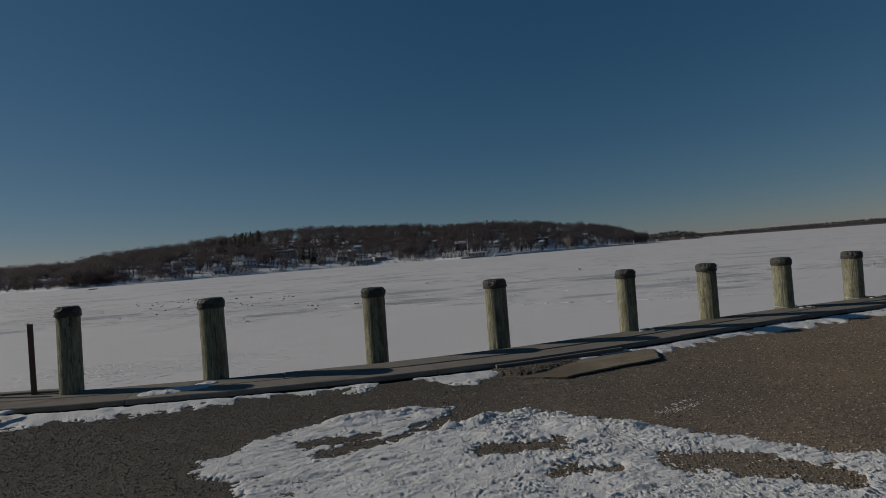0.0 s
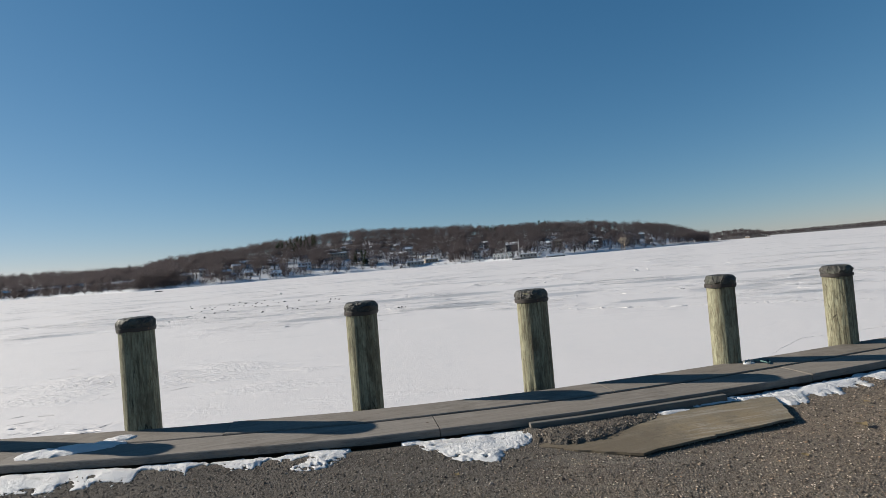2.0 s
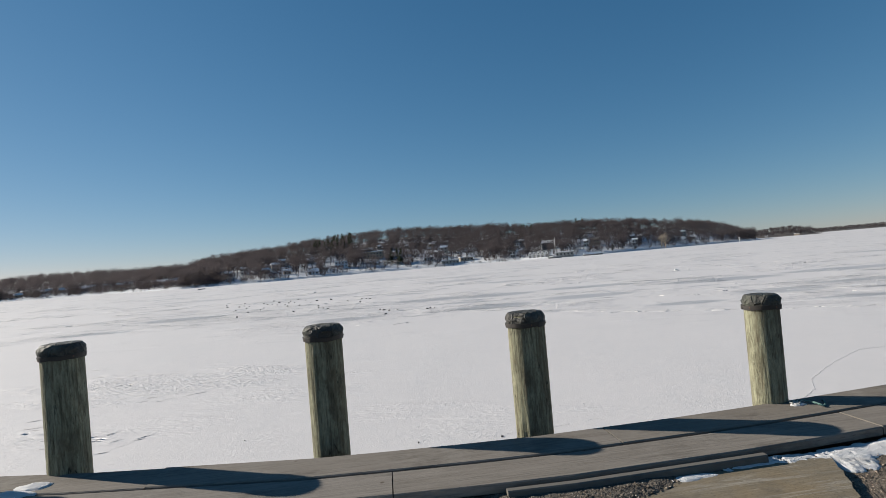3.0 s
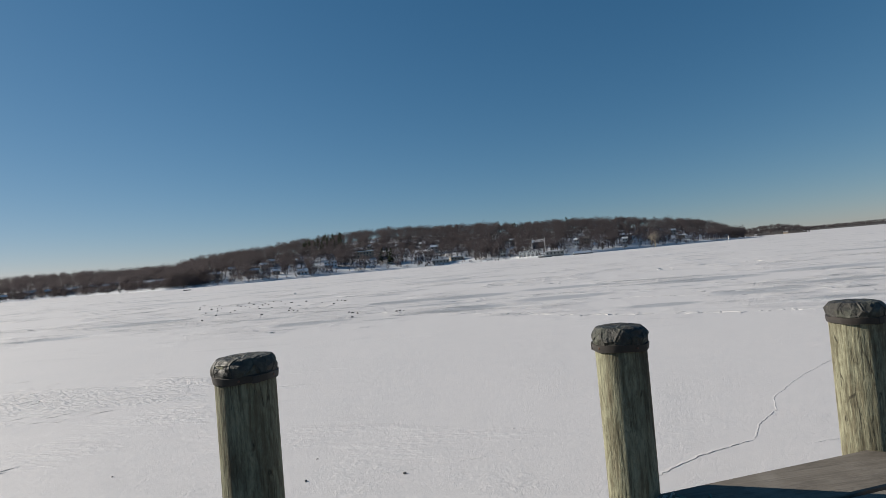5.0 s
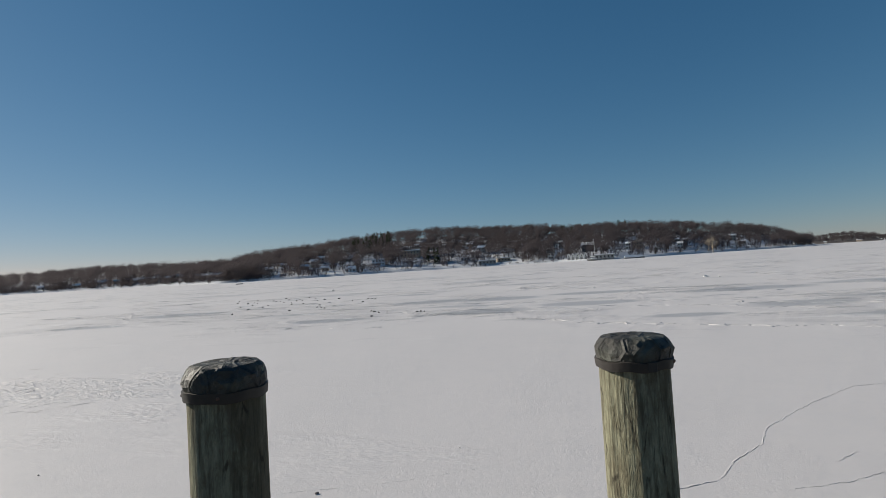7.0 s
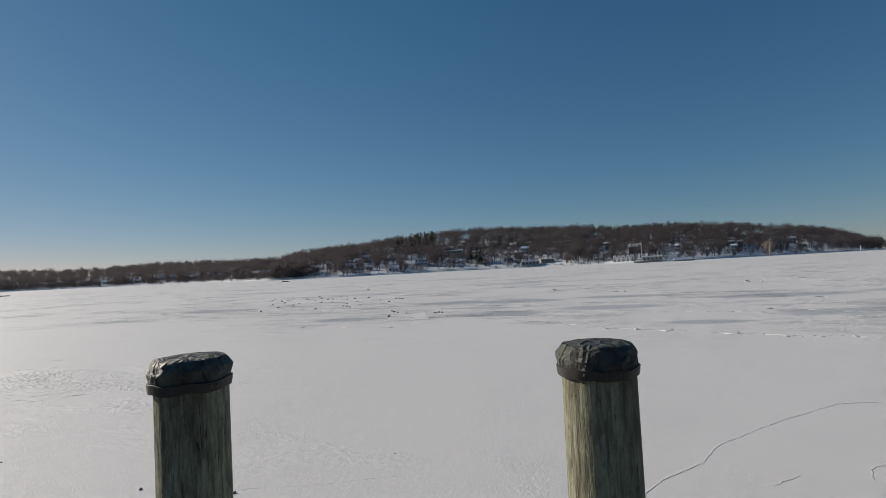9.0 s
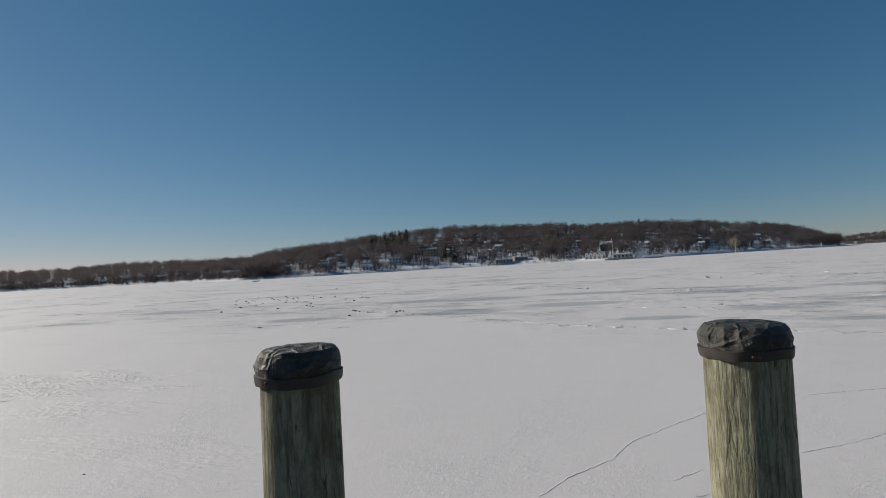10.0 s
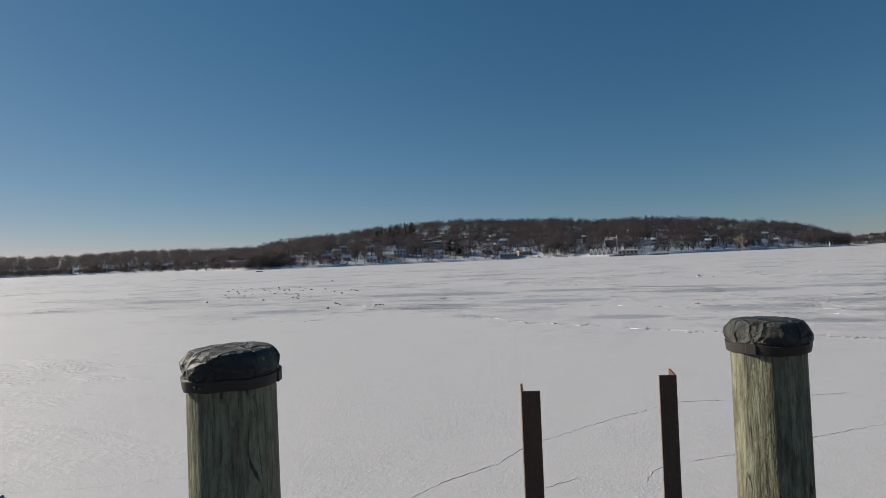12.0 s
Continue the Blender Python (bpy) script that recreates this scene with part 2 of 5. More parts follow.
def make_pile_wood():
    m = Mat("treated_pile_wood", 0.85, spec=0.2)
    r = m.random()
    comb = m.node("ShaderNodeCombineXYZ")
    for i in range(3):
        m.link(m.math("MULTIPLY", r, 37.0 + 11 * i), comb.inputs[i])

    def shifted(scale):
        vec = m.node("ShaderNodeVectorMath", operation="ADD")
        m.link(m.mapped(scale), vec.inputs[0])
        m.link(comb.outputs[0], vec.inputs[1])
        return vec.outputs[0]
    g, s, k = shifted((1, 1, 0.085)), shifted((1, 1, 0.18)), shifted((1, 1, 0.35))
    c = m.mix(m.noise(9, 6, 0.65, g), (0.150, 0.146, 0.098), (0.41, 0.41, 0.290))
    c = m.mix(m.ramp(m.noise(48, 5, 0.7, g), (0.36, 0.85), (0.54, 0.0)), c, (0.075, 0.07, 0.046))
    c = m.mix(m.ramp(m.noise(16, 5, 0.7, g, 0.6), (0.60, 0.0), (0.72, 0.6)), c, (0.46, 0.44, 0.29))
    c = m.mix(m.ramp(m.noise(7, 5, 0.7, s), (0.54, 0.0), (0.66, 0.55)), c, (0.150, 0.118, 0.075))
    c = m.mix(m.ramp(m.noise(24, 5, 0.75, k, 0.6), (0.46, 0.0), (0.62, 0.6)), c, (0.125, 0.11, 0.068))
    # damp, sooty blotches
    c = m.mix(m.math("MULTIPLY", m.ramp(m.noise(4.0, 6, 0.72, k), (0.47, 0.0), (0.62, 1.0)), m.math("ADD", 0.35, m.math("MULTIPLY", r, 0.5))), c, (0.068, 0.056, 0.038))
    c = m.mix(m.ramp(m.noise(22, 5, 0.75, s, 0.8), (0.58, 0.0), (0.70, 0.6)), c, (0.055, 0.045, 0.031))
    # short drying checks, bent and broken
    warp = m.noise(26, 4, 0.7, m.mapped((1, 1, 0.6)))
    cv = m.cells(26, m.mapped((1, 1, 0.13)), "DISTANCE_TO_EDGE")
    line = m.ramp(m.math("ADD", cv.outputs["Distance"], m.math("MULTIPLY", m.math("SUBTRACT", warp, 0.5), 0.12)), (0.02, 1.0), (0.055, 0.0))
    checks = m.math("MULTIPLY", line, m.ramp(m.noise(11, 4, 0.7, k), (0.54, 0.0), (0.62, 0.9)))
    c = m.mix(m.math("MULTIPLY", checks, 0.9), c, (0.028, 0.024, 0.018))
    m.color(c)
    m.bump(m.noise(42, 5, 0.7, g), 0.7, 0.012)
    m.bump(m.noise(18, 5, 0.7, s), 0.6, 0.02)
    m.bump(checks, -0.8, 0.012)
    return m.m


def make_cap_rubber():
    m = Mat("pile_cap_sheet", 0.45, spec=0.32)
    n = m.noise(11, 5, 0.65)
    c = m.mix(n, (0.018, 0.017, 0.016), (0.082, 0.079, 0.070))
    c = m.mix(m.ramp(m.noise(5, 5, 0.7), (0.48, 0.0), (0.66, 0.75)), c, (0.125, 0.135, 0.105))
    c = m.mix(m.ramp(m.noise(60, 4, 0.7), (0.62, 0.0), (0.74, 0.4)), c, (0.20, 0.20, 0.185))
    m.color(c)
    m.rough(m.ramp(n, (0.3, 0.45), (0.7, 0.8)))
    m.bump(m.cells(17, m.mapped((1, 1, 0.7))).outputs["Distance"], 0.8, 0.03)
    m.bump(m.noise(22, 5, 0.7, m.mapped((1, 1, 0.45)), 1.2), 0.8, 0.02)
    creases = m.cells(9, m.mapped((1, 1, 0.8)), "DISTANCE_TO_EDGE")
    m.bump(m.ramp(creases.outputs["Distance"], (0.0, 1.0), (0.09, 0.0)), 0.8, 0.012)
    m.bump(m.noise(80, 4, 0.7), 0.5, 0.006)
    return m.m


def make_plank():
    m = Mat("weathered_plank", 0.9, spec=0.12)
    r = m.random()
    along = m.mapped((0.05, 1, 1))
    c = m.mix(m.noise(20, 6, 0.65, along), (0.152, 0.135, 0.117), (0.268, 0.244, 0.217))
    c = m.mix(m.math("MULTIPLY", r, 0.5), c, (0.13, 0.11, 0.085))
    c = m.mix(m.ramp(m.noise(70, 4, 0.6, along), (0.36, 0.5), (0.50, 0.0)), c, (0.115, 0.103, 0.088))
    c = m.mix(m.ramp(m.noise(2.5, 5, 0.7), (0.55, 0.0), (0.75, 0.35)), c, (0.30, 0.28, 0.25))
    # dark damp stains, footworn streaks and nail rust
    c = m.mix(m.ramp(m.noise(3.2, 6, 0.75, m.mapped((0.35, 1, 1))), (0.54, 0.0), (0.70, 0.6)), c, (0.075, 0.066, 0.056))
    c = m.mix(m.ramp(m.noise(34, 5, 0.75, m.mapped((0.16, 1, 1))), (0.60, 0.0), (0.72, 0.55)), c, (0.065, 0.055, 0.045))
    spots = m.cells(2.4, m.mapped((1, 1, 0)))
    c = m.mix(m.ramp(spots.outputs["Distance"], (0.02, 0.75), (0.05, 0.0)), c, (0.06, 0.042, 0.03))
    m.color(c)
    m.bump(m.noise(26, 5, 0.7, m.mapped((0.04, 1, 1))), 0.5, 0.008)
    m.bump(m.noise(70, 4, 0.6, along), 0.5, 0.006)
    return m.m


def make_plywood():
    m = Mat("old_plywood", 0.85, spec=0.2)
    along = m.mapped((0.10, 1, 1), None, radians(-4))
    c = m.mix(m.noise(22, 7, 0.75, along, 0.5), (0.07, 0.058, 0.042), (0.29, 0.25, 0.185))
    c = m.mix(m.ramp(m.noise(2.2, 6, 0.75), (0.42, 0.0), (0.62, 0.55)), c, (0.22, 0.165, 0.095))
    c = m.mix(m.ramp(m.noise(9, 6, 0.75, along, 0.8), (0.52, 0.0), (0.66, 0.7)), c, (0.35, 0.325, 0.28))
    c = m.mix(m.ramp(m.noise(3.0, 6, 0.8), (0.56, 0.0), (0.70, 0.6)), c, (0.085, 0.07, 0.05))
    c = m.mix(m.ramp(m.noise(70, 5, 0.75), (0.54, 0.0), (0.66, 0.7)), c, (0.055, 0.048, 0.04))
    sep = m.node("ShaderNodeSeparateXYZ")
    m.link(m.pos, sep.inputs[0])
    dirt = m.math("ADD", sep.outputs[0], m.math("MULTIPLY", m.noise(5, 6, 0.75), 1.1))
    c = m.mix(m.ramp(dirt, (0.15, 0.8), (0.62, 0.0)), c, (0.105, 0.086, 0.062))  # trodden-in soil at the buried end
    m.color(c)
    m.bump(m.noise(40, 5, 0.7, along), 0.7, 0.008)
    return m.m


def make_rust():
    m = Mat("rusty_steel", 0.8, spec=0.3)
    along = m.mapped((1, 1, 0.15))
    c = m.mix(m.noise(25, 6, 0.7, along), (0.075, 0.046, 0.038), (0.19, 0.105, 0.07))
    c = m.mix(m.ramp(m.noise(60, 4, 0.7), (0.55, 0.0), (0.7, 0.6)), c, (0.19, 0.15, 0.13))
    m.color(c)
    m.bump(m.noise(90, 4, 0.7), 0.5, 0.004)
    return m.m


def make_twigs(name, lo, hi):
    m = Mat(name, 0.9, spec=0.15)
    c = m.mix(m.island(), lo, hi)
    c = m.mix(m.ramp(m.noise(0.02, 4, 0.6, m.world), (0.35, 0.0), (0.65, 0.5)), c, tuple(0.75 * x for x in hi))
    m.color(c)
    through_light = m.node("ShaderNodeBsdfTranslucent")
    m.put(through_light.inputs["Color"], c)
    both = m.node("ShaderNodeMixShader")
    both.inputs[0].default_value = 0.5
    m.link(m.b.outputs[0], both.inputs[1])
    m.link(through_light.outputs[0], both.inputs[2])
    m.link(both.outputs[0], m.t.nodes["Material Output"].inputs["Surface"])
    return m.m


def make_hill():
    m = Mat("hillside", 0.95, spec=0.1)
    c = m.mix(m.noise(0.2, 5, 0.6, m.world), (0.062, 0.051, 0.046), (0.108, 0.09, 0.08))
    zed = m.node("ShaderNodeSeparateXYZ")
    m.link(m.world, zed.inputs[0])
    low = m.ramp(m.math("DIVIDE", zed.outputs[2], 40.0), (0.02, 0.16), (0.5, 0.02))
    s = m.math("ADD", m.noise(0.06, 6, 0.7, m.world), low)
    c = m.mix(m.ramp(s, (0.48, 0.0), (0.56, 0.9)), c, (0.62, 0.635, 0.66))
    m.color(c)
    m.bump(m.noise(0.5, 5, 0.7, m.world), 0.6, 0.8)
    return m.m


GRAVEL, STONE, SNOW, OLDSNOW, ICE = make_gravel(), make_stone(), make_snow("fresh_snow", 0.06), make_snow("trodden_snow", 0.42), make_ice()
PILE, CAPSHEET, PLANK, PLY, RUST = make_pile_wood(), make_cap_rubber(), make_plank(), make_plywood(), make_rust()
BAND = plain("cap_band", (0.05, 0.043, 0.038), 0.6, 0.0, 0.55, 14)
TWIG = make_twigs("bare_twigs", (0.094, 0.080, 0.082), (0.128, 0.109, 0.110))
PINE = make_twigs("pine_needles", (0.022, 0.032, 0.02), (0.05, 0.062, 0.035))
HILL = make_hill()
TIMBER = plain("dark_wet_timber", (0.10, 0.085, 0.07), 0.8, 0.0, 0.5, 6)

# ---- geometry helpers ----
TURN = radians(19.4)
LINE0 = Vector((0.0, 5.62, 0.0))
EYE = Vector((3.5, 2.5, 1.5))  # middle of the walk, for bearings to far things


def at(u, v, z=0.0):
    """World place of a point u along the bulkhead, v out over the ice."""
    return Vector((LINE0.x + u * math.cos(TURN) - v * math.sin(TURN), LINE0.y + u * math.sin(TURN) + v * math.cos(TURN), z))


def far_at(az, r, z=0.0):
    a = radians(az)
    return Vector((EYE.x + r * math.sin(a), EYE.y + r * math.cos(a), z))


def curve(table, x):
    return float(np.interp(x, [p[0] for p in table], [p[1] for p in table]))


def mesh_of(name, bm, material, smooth=False):
    me = bpy.data.meshes.new(name)
    bm.normal_update()
    bm.to_mesh(me)
    bm.free()
    if material:
        me.materials.append(material)
    if smooth:
        me.polygons.foreach_set("use_smooth", [True] * len(me.polygons))
    return me


def part(name, bm, material, parent=None, label="", smooth=False):
    ob = new(name, mesh_of(name, bm, material, smooth))
    if parent:
        ob.parent = parent
    if label:
        tagged(ob, label)
    return ob


def raw(name, verts, faces, material, smooth=False):
    me = bpy.data.meshes.new(name)
    me.from_pydata([tuple(v) for v in verts], [], [tuple(f) for f in faces])
    me.materials.append(material)
    if smooth:
        me.polygons.foreach_set("use_smooth", [True] * len(me.polygons))
    me.update()
    return new(name, me)


def bulk(name, verts, tris, material):
    """A large triangle mesh from arrays."""
    verts, tris = np.asarray(verts, np.float32), np.asarray(tris, np.int32)
    me = bpy.data.meshes.new(name)
    me.vertices.add(len(verts))
    me.vertices.foreach_set("co", verts.ravel())
    me.loops.add(tris.size)
    me.loops.foreach_set("vertex_index", tris.ravel())
    me.polygons.add(len(tris))
    me.polygons.foreach_set("loop_start", np.arange(0, tris.size, 3, dtype=np.int32))
    me.polygons.foreach_set("loop_total", np.full(len(tris), 3, dtype=np.int32))
    me.materials.append(material)
    me.update(calc_edges=True)
    return new(name, me)


def box(bm, lo, hi, bevel=0.0, m=None):
    ret = bmesh.ops.create_cube(bm, size=1.0)
    vs = ret["verts"]
    for v in vs:
        v.co = Vector([lo[i] + (v.co[i] + 0.5) * (hi[i] - lo[i]) for i in range(3)])
    if bevel:
        es = list({e for v in vs for e in v.link_edges})
        out = bmesh.ops.bevel(bm, geom=es, offset=bevel, segments=1, affect="EDGES", profile=0.5)
        vs = list(set(out["verts"]) | {v for v in vs if v.is_valid})
    if m:
        bmesh.ops.transform(bm, matrix=m, verts=vs)
    return vs


def tube(bm, rings, sides):
    """Join rings of (centre, radius function of angle index)."""
    loops = []
    for c, rad in rings:
        loops.append([bm.verts.new((c[0] + rad(i) * math.cos(2 * math.pi * i / sides), c[1] + rad(i) * math.sin(2 * math.pi * i / sides), c[2])) for i in range(sides)])
    for a, b in zip(loops, loops[1:]):
        for i in range(sides):
            bm.faces.new((a[i], a[(i + 1) % sides], b[(i + 1) % sides], b[i]))
    return loops


# ---- setting: ice, gravel yard, bulkhead ----
def sea_edge(u):
    """Seaward edge of the bulkhead's cap."""
    return curve([(-30, 6.0), (-9, 1.35), (-7.1, 0.9), (-6, 0.52), (-5.3, 0.36), (-4.1, 0.07), (-2, -0.29), (-0.4, -0.39), (1.2, -0.34), (2.2, -0.26), (3.7, -0.1), (4.6, 0.0), (6.1, 0.06), (9.3, 0.04), (14, 0.3), (40, 3.0)], u)


CAP_W = 0.84
CAP_Z = 0.12


def build_ice():
    bm = bmesh.new()
    xs = [-4200, -1200, -400, -150, -60, -20, 0, 20, 60, 150, 400, 1200, 4200]
    ys = [-600, -200, -60, -10, 2, 20, 60, 150, 400, 1200, 4500]
    g = [[bm.verts.new((x, y, ICE_Z)) for x in xs] for y in ys]
    for j in range(len(ys) - 1):
        for i in range(len(xs) - 1):
            bm.faces.new((g[j][i], g[j][i + 1], g[j + 1][i + 1], g[j + 1][i]))
    tagged(part("ice", bm, ICE), "frozen bay covered with thin wind-packed snow", "ice", kind="structure")


def ground_h(u, b):
    """Height of the yard at u, b metres landward of the cap."""
    return 0.046 * math.exp(-(b / 0.22) ** 2) + 0.014 * noise.noise(Vector((u * 0.8, b * 0.8, 0))) + 0.006 * noise.noise(Vector((u * 3, b * 3, 5)))


def build_yard():
    us = np.concatenate([[-60, -30, -16], np.arange(-9, 9.01, 0.15), [12, 18, 26, 40, 60]])
    ts = np.concatenate([np.arange(0, 6.5, 0.15), [7.5, 9, 12, 18, 30, 60]])
    verts, faces = [], []
    for a in us:
        for b in ts:
            p = at(a, sea_edge(a) - CAP_W + 0.06 - b)
            h = ground_h(a, b - 0.06)
            verts.append((p.x, p.y, h if b > 0.01 else 0.0))
    n = len(ts)
    for i in range(len(us) - 1):
        for j in range(n - 1):
            faces.append((i * n + j, i * n + j + 1, (i + 1) * n + j + 1, (i + 1) * n + j))
    ob = raw("ground", verts, faces, GRAVEL, True)
    tagged(ob, "packed brown and grey gravel yard with snow remnants", "gravel ground", kind="structure")


def strip(name, u0, u1, v0, v1, z0, z1, material, parent=None, step=0.6):
    """A board that follows the bulkhead's line; v is counted from the cap's seaward edge."""
    bm = bmesh.new()
    n = max(2, int(abs(u1 - u0) / step) + 1)
    mid = at((u0 + u1) / 2, sea_edge((u0 + u1) / 2), 0)
    inv = (Matrix.Translation(mid) @ Matrix.Rotation(TURN, 4, "Z")).inverted()
    e = 0.008
    prof = [(v0 + e, z1), (v1 - e, z1), (v1, z1 - e), (v1, z0), (v0, z0), (v0, z1 - e)]
    loops = []
    for i in range(n):
        u = u0 + (u1 - u0) * i / (n - 1)
        loops.append([bm.verts.new(inv @ at(u, sea_edge(u) + v, z)) for v, z in prof])
    for a, b in zip(loops, loops[1:]):
        for i in range(6):
            bm.faces.new((a[i], b[i], b[(i + 1) % 6], a[(i + 1) % 6]))
    bm.faces.new(loops[0])
    bm.faces.new(loops[-1][::-1])
    bmesh.ops.recalc_face_normals(bm, faces=bm.faces[:])
    ob = part(name, bm, material, parent)
    ob.matrix_world = inv.inverted()
    return ob


def build_bulkhead():
    bulk_ob = tagged(new("bulkhead"), "timber bulkhead with weathered cap planks above the ice", "bulkhead", kind="structure")
    part_ob = strip("sheathing", -40, 45, -0.60, -0.10, ICE_Z - 0.3, CAP_Z - 0.06, TIMBER, bulk_ob, 2.0)
    part_ob.name = "sheathing"
    joints_a = [-30, -20, -12.6, -8.9, -5.2, -1.46, 2.3, 6.0, 9.8, 13.6, 20, 32]
    joints_b = [-30, -20, -14.2, -10.4, -7.0, -3.35, 0.35, 4.1, 7.8, 11.5, 18, 32]
    for joints, v0, v1 in ((joints_a, -CAP_W, -0.442), (joints_b, -0.408, 0.0)):
        for a, b in zip(joints, joints[1:]):
            dz = random.uniform(-0.004, 0.006)
            strip("plank", a + 0.004, b - 0.004, v0, v1, CAP_Z - 0.065 + dz, CAP_Z + dz, PLANK, bulk_ob)


build_ice()
build_yard()
build_bulkhead()

# ---- piles ----
PILES = [(-6.100, 0.434, 1.235, 0.150), (-4.254, 0.244, 1.190, 0.176), (-2.017, 0.295, 1.135, 0.180), (-0.138, -0.028, 1.110, 0.180), (2.063, -0.188, 1.085, 0.160), (3.846, -0.026, 1.055, 0.166), (5.624, 0.051, 1.030, 0.172), (7.508, 0.177, 1.020, 0.177), (9.762, 0.502, 1.005, 0.163)]


def build_pile(i, u, v, top, girth):
    rng = random.Random(40 + i)
    foot = at(u, v, ICE_Z - 0.4)
    thing = new("piling")
    thing.location = foot
    thing.rotation_euler = (radians(rng.uniform(-0.6, 0.6)), radians(rng.uniform(-0.6, 0.6)), rng.uniform(0, 6.28))
    tagged(thing, "round treated timber piling with a crinkled black cap", "piling", "pilings along the bulkhead")
    h = top + 0.03 - foot.z
    seed = Vector((i * 7.3, 0, 0))
    sides = 64
    slots = [(rng.uniform(0, 6.28), rng.uniform(1.2, 2.6), rng.uniform(0.4, 1.0)) for _ in range(5)]  # angle, middle height, half length

    def rad(z):
        def r(k):
            a = 2 * math.pi * k / sides
            d = Vector((math.cos(a) * 1.3, math.sin(a) * 1.3, z * 0.35)) + seed
            f = Vector((math.cos(a) * 9, math.sin(a) * 9, z * 0.5)) + seed
            cut = 0.0
            for a0, z0, half in slots:
                near = 1 - abs(z - z0) / half
                if near > 0 and abs(math.remainder(a - a0 - 0.05 * math.sin(z * 3 + a0), 2 * math.pi)) < 0.05:
                    cut = 0.014 * min(1.0, near * 3)
            return girth - 0.008 - cut + 0.010 * noise.noise(d) + 0.0045 * noise.noise(f) - 0.004 * z / 3
        return r
    bm = bmesh.new()
    loops = tube(bm, [((0, 0, z), rad(z)) for z in np.linspace(0, h - 0.03, 30)], sides)
    bm.faces.new(loops[-1])
    part("shaft", bm, PILE, thing, smooth=True)
    # cap sheet, folded down in flat, angular creases
    bm = bmesh.new()
    g = girth - 0.18
    folds = 26
    prof = [(0.172 + g, -0.13), (0.177 + g, -0.105), (0.182 + g, -0.082), (0.185 + g, -0.060), (0.181 + g, -0.042), (0.171 + g, -0.022), (0.156 + g, -0.004), (0.120 + g, 0.002), (0.06, 0.003)]
    wander = [rng.uniform(-0.06, 0.06) for _ in range(folds)]
    loops = []
    for j, (r0, z) in enumerate(prof):
        loop = []
        for k in range(folds):
            a = 2 * math.pi * (k + (0.5 if j % 2 else 0.0)) / folds + wander[k]
            near = Vector((math.cos(a) * 2.6, math.sin(a) * 2.6, j * 0.35)) + seed
            amount = 0.011 if 1 < j < 5 else 0.004
            r = r0 + amount * 1.3 * noise.noise(near) + amount * rng.uniform(-0.55, 0.35)
            loop.append(bm.verts.new((r * math.cos(a), r * math.sin(a), h + z + (0.005 if j < 5 else 0.0015) * noise.noise(near * 1.7) + rng.uniform(-0.002, 0.002))))
        loops.append(loop)
    for j in range(len(loops) - 1):
        lower, upper = loops[j], loops[j + 1]
        for k in range(folds):
            q = (k + 1) % folds
            if j % 2 == 0:
                bm.faces.new((lower[k], lower[q], upper[k]))
                bm.faces.new((lower[q], upper[q], upper[k]))
            else:
                bm.faces.new((lower[k], upper[q], upper[k]))
                bm.faces.new((lower[k], lower[q], upper[q]))
    tip = bm.verts.new((0, 0, h + 0.004))
    for k in range(folds):
        bm.faces.new((loops[-1][k], loops[-1][(k + 1) % folds], tip))
    soft = [f for f in bm.faces if rng.random() < 0.45]
    for f in soft:
        f.smooth = True
    part("cap", bm, CAPSHEET, thing, "crinkled black sheet cap")
    bm = bmesh.new()
    prof = [(0.166 + g, -0.132), (0.181 + g, -0.136), (0.184 + g, -0.118), (0.186 + g, -0.096), (0.170 + g, -0.092)]

    def band_r(r0):
        def r(k):
            a = 2 * math.pi * k / sides
            return r0 + 0.004 * noise.noise(Vector((math.cos(a) * 2.5, math.sin(a) * 2.5, 3)) + seed) + 0.003 * noise.noise(Vector((math.cos(a) * 9, math.sin(a) * 9, r0 * 60)) + seed)
        return r
    for lower, upper in zip(prof, prof[1:]):  # separate runs keep the strap's edges crisp
        tube(bm, [((0, 0, h + z), band_r(r0)) for r0, z in (lower, upper)], sides)
    for vert in bm.verts:
        vert.co.z += 0.012 * noise.noise(Vector((vert.co.x * 11, vert.co.y * 11, i * 5)))
    strap = part("band", bm, BAND, thing, "dark strap round the cap", True)
    for _ in range(2):
        bm = bmesh.new()
        turn = Matrix.Rotation(rng.uniform(0, 6.28), 4, "Z")
        box(bm, (0.180 + g, -0.006, h - 0.120), (0.190 + g, 0.006, h - 0.108), 0.003, turn)
        part("bolt", bm, RUST, strap, "small rusty bolt head")
    bm = bmesh.new()
    turn = Matrix.Rotation(rng.uniform(0, 6.28), 4, "Z")
    box(bm, (0.178 + g, -0.022, h - 0.138), (0.188 + g, 0.022, h - 0.094), 0.003, turn)
    part("strap_end", bm, BAND, strap)


for i, p in enumerate(PILES):
    build_pile(i, *p)

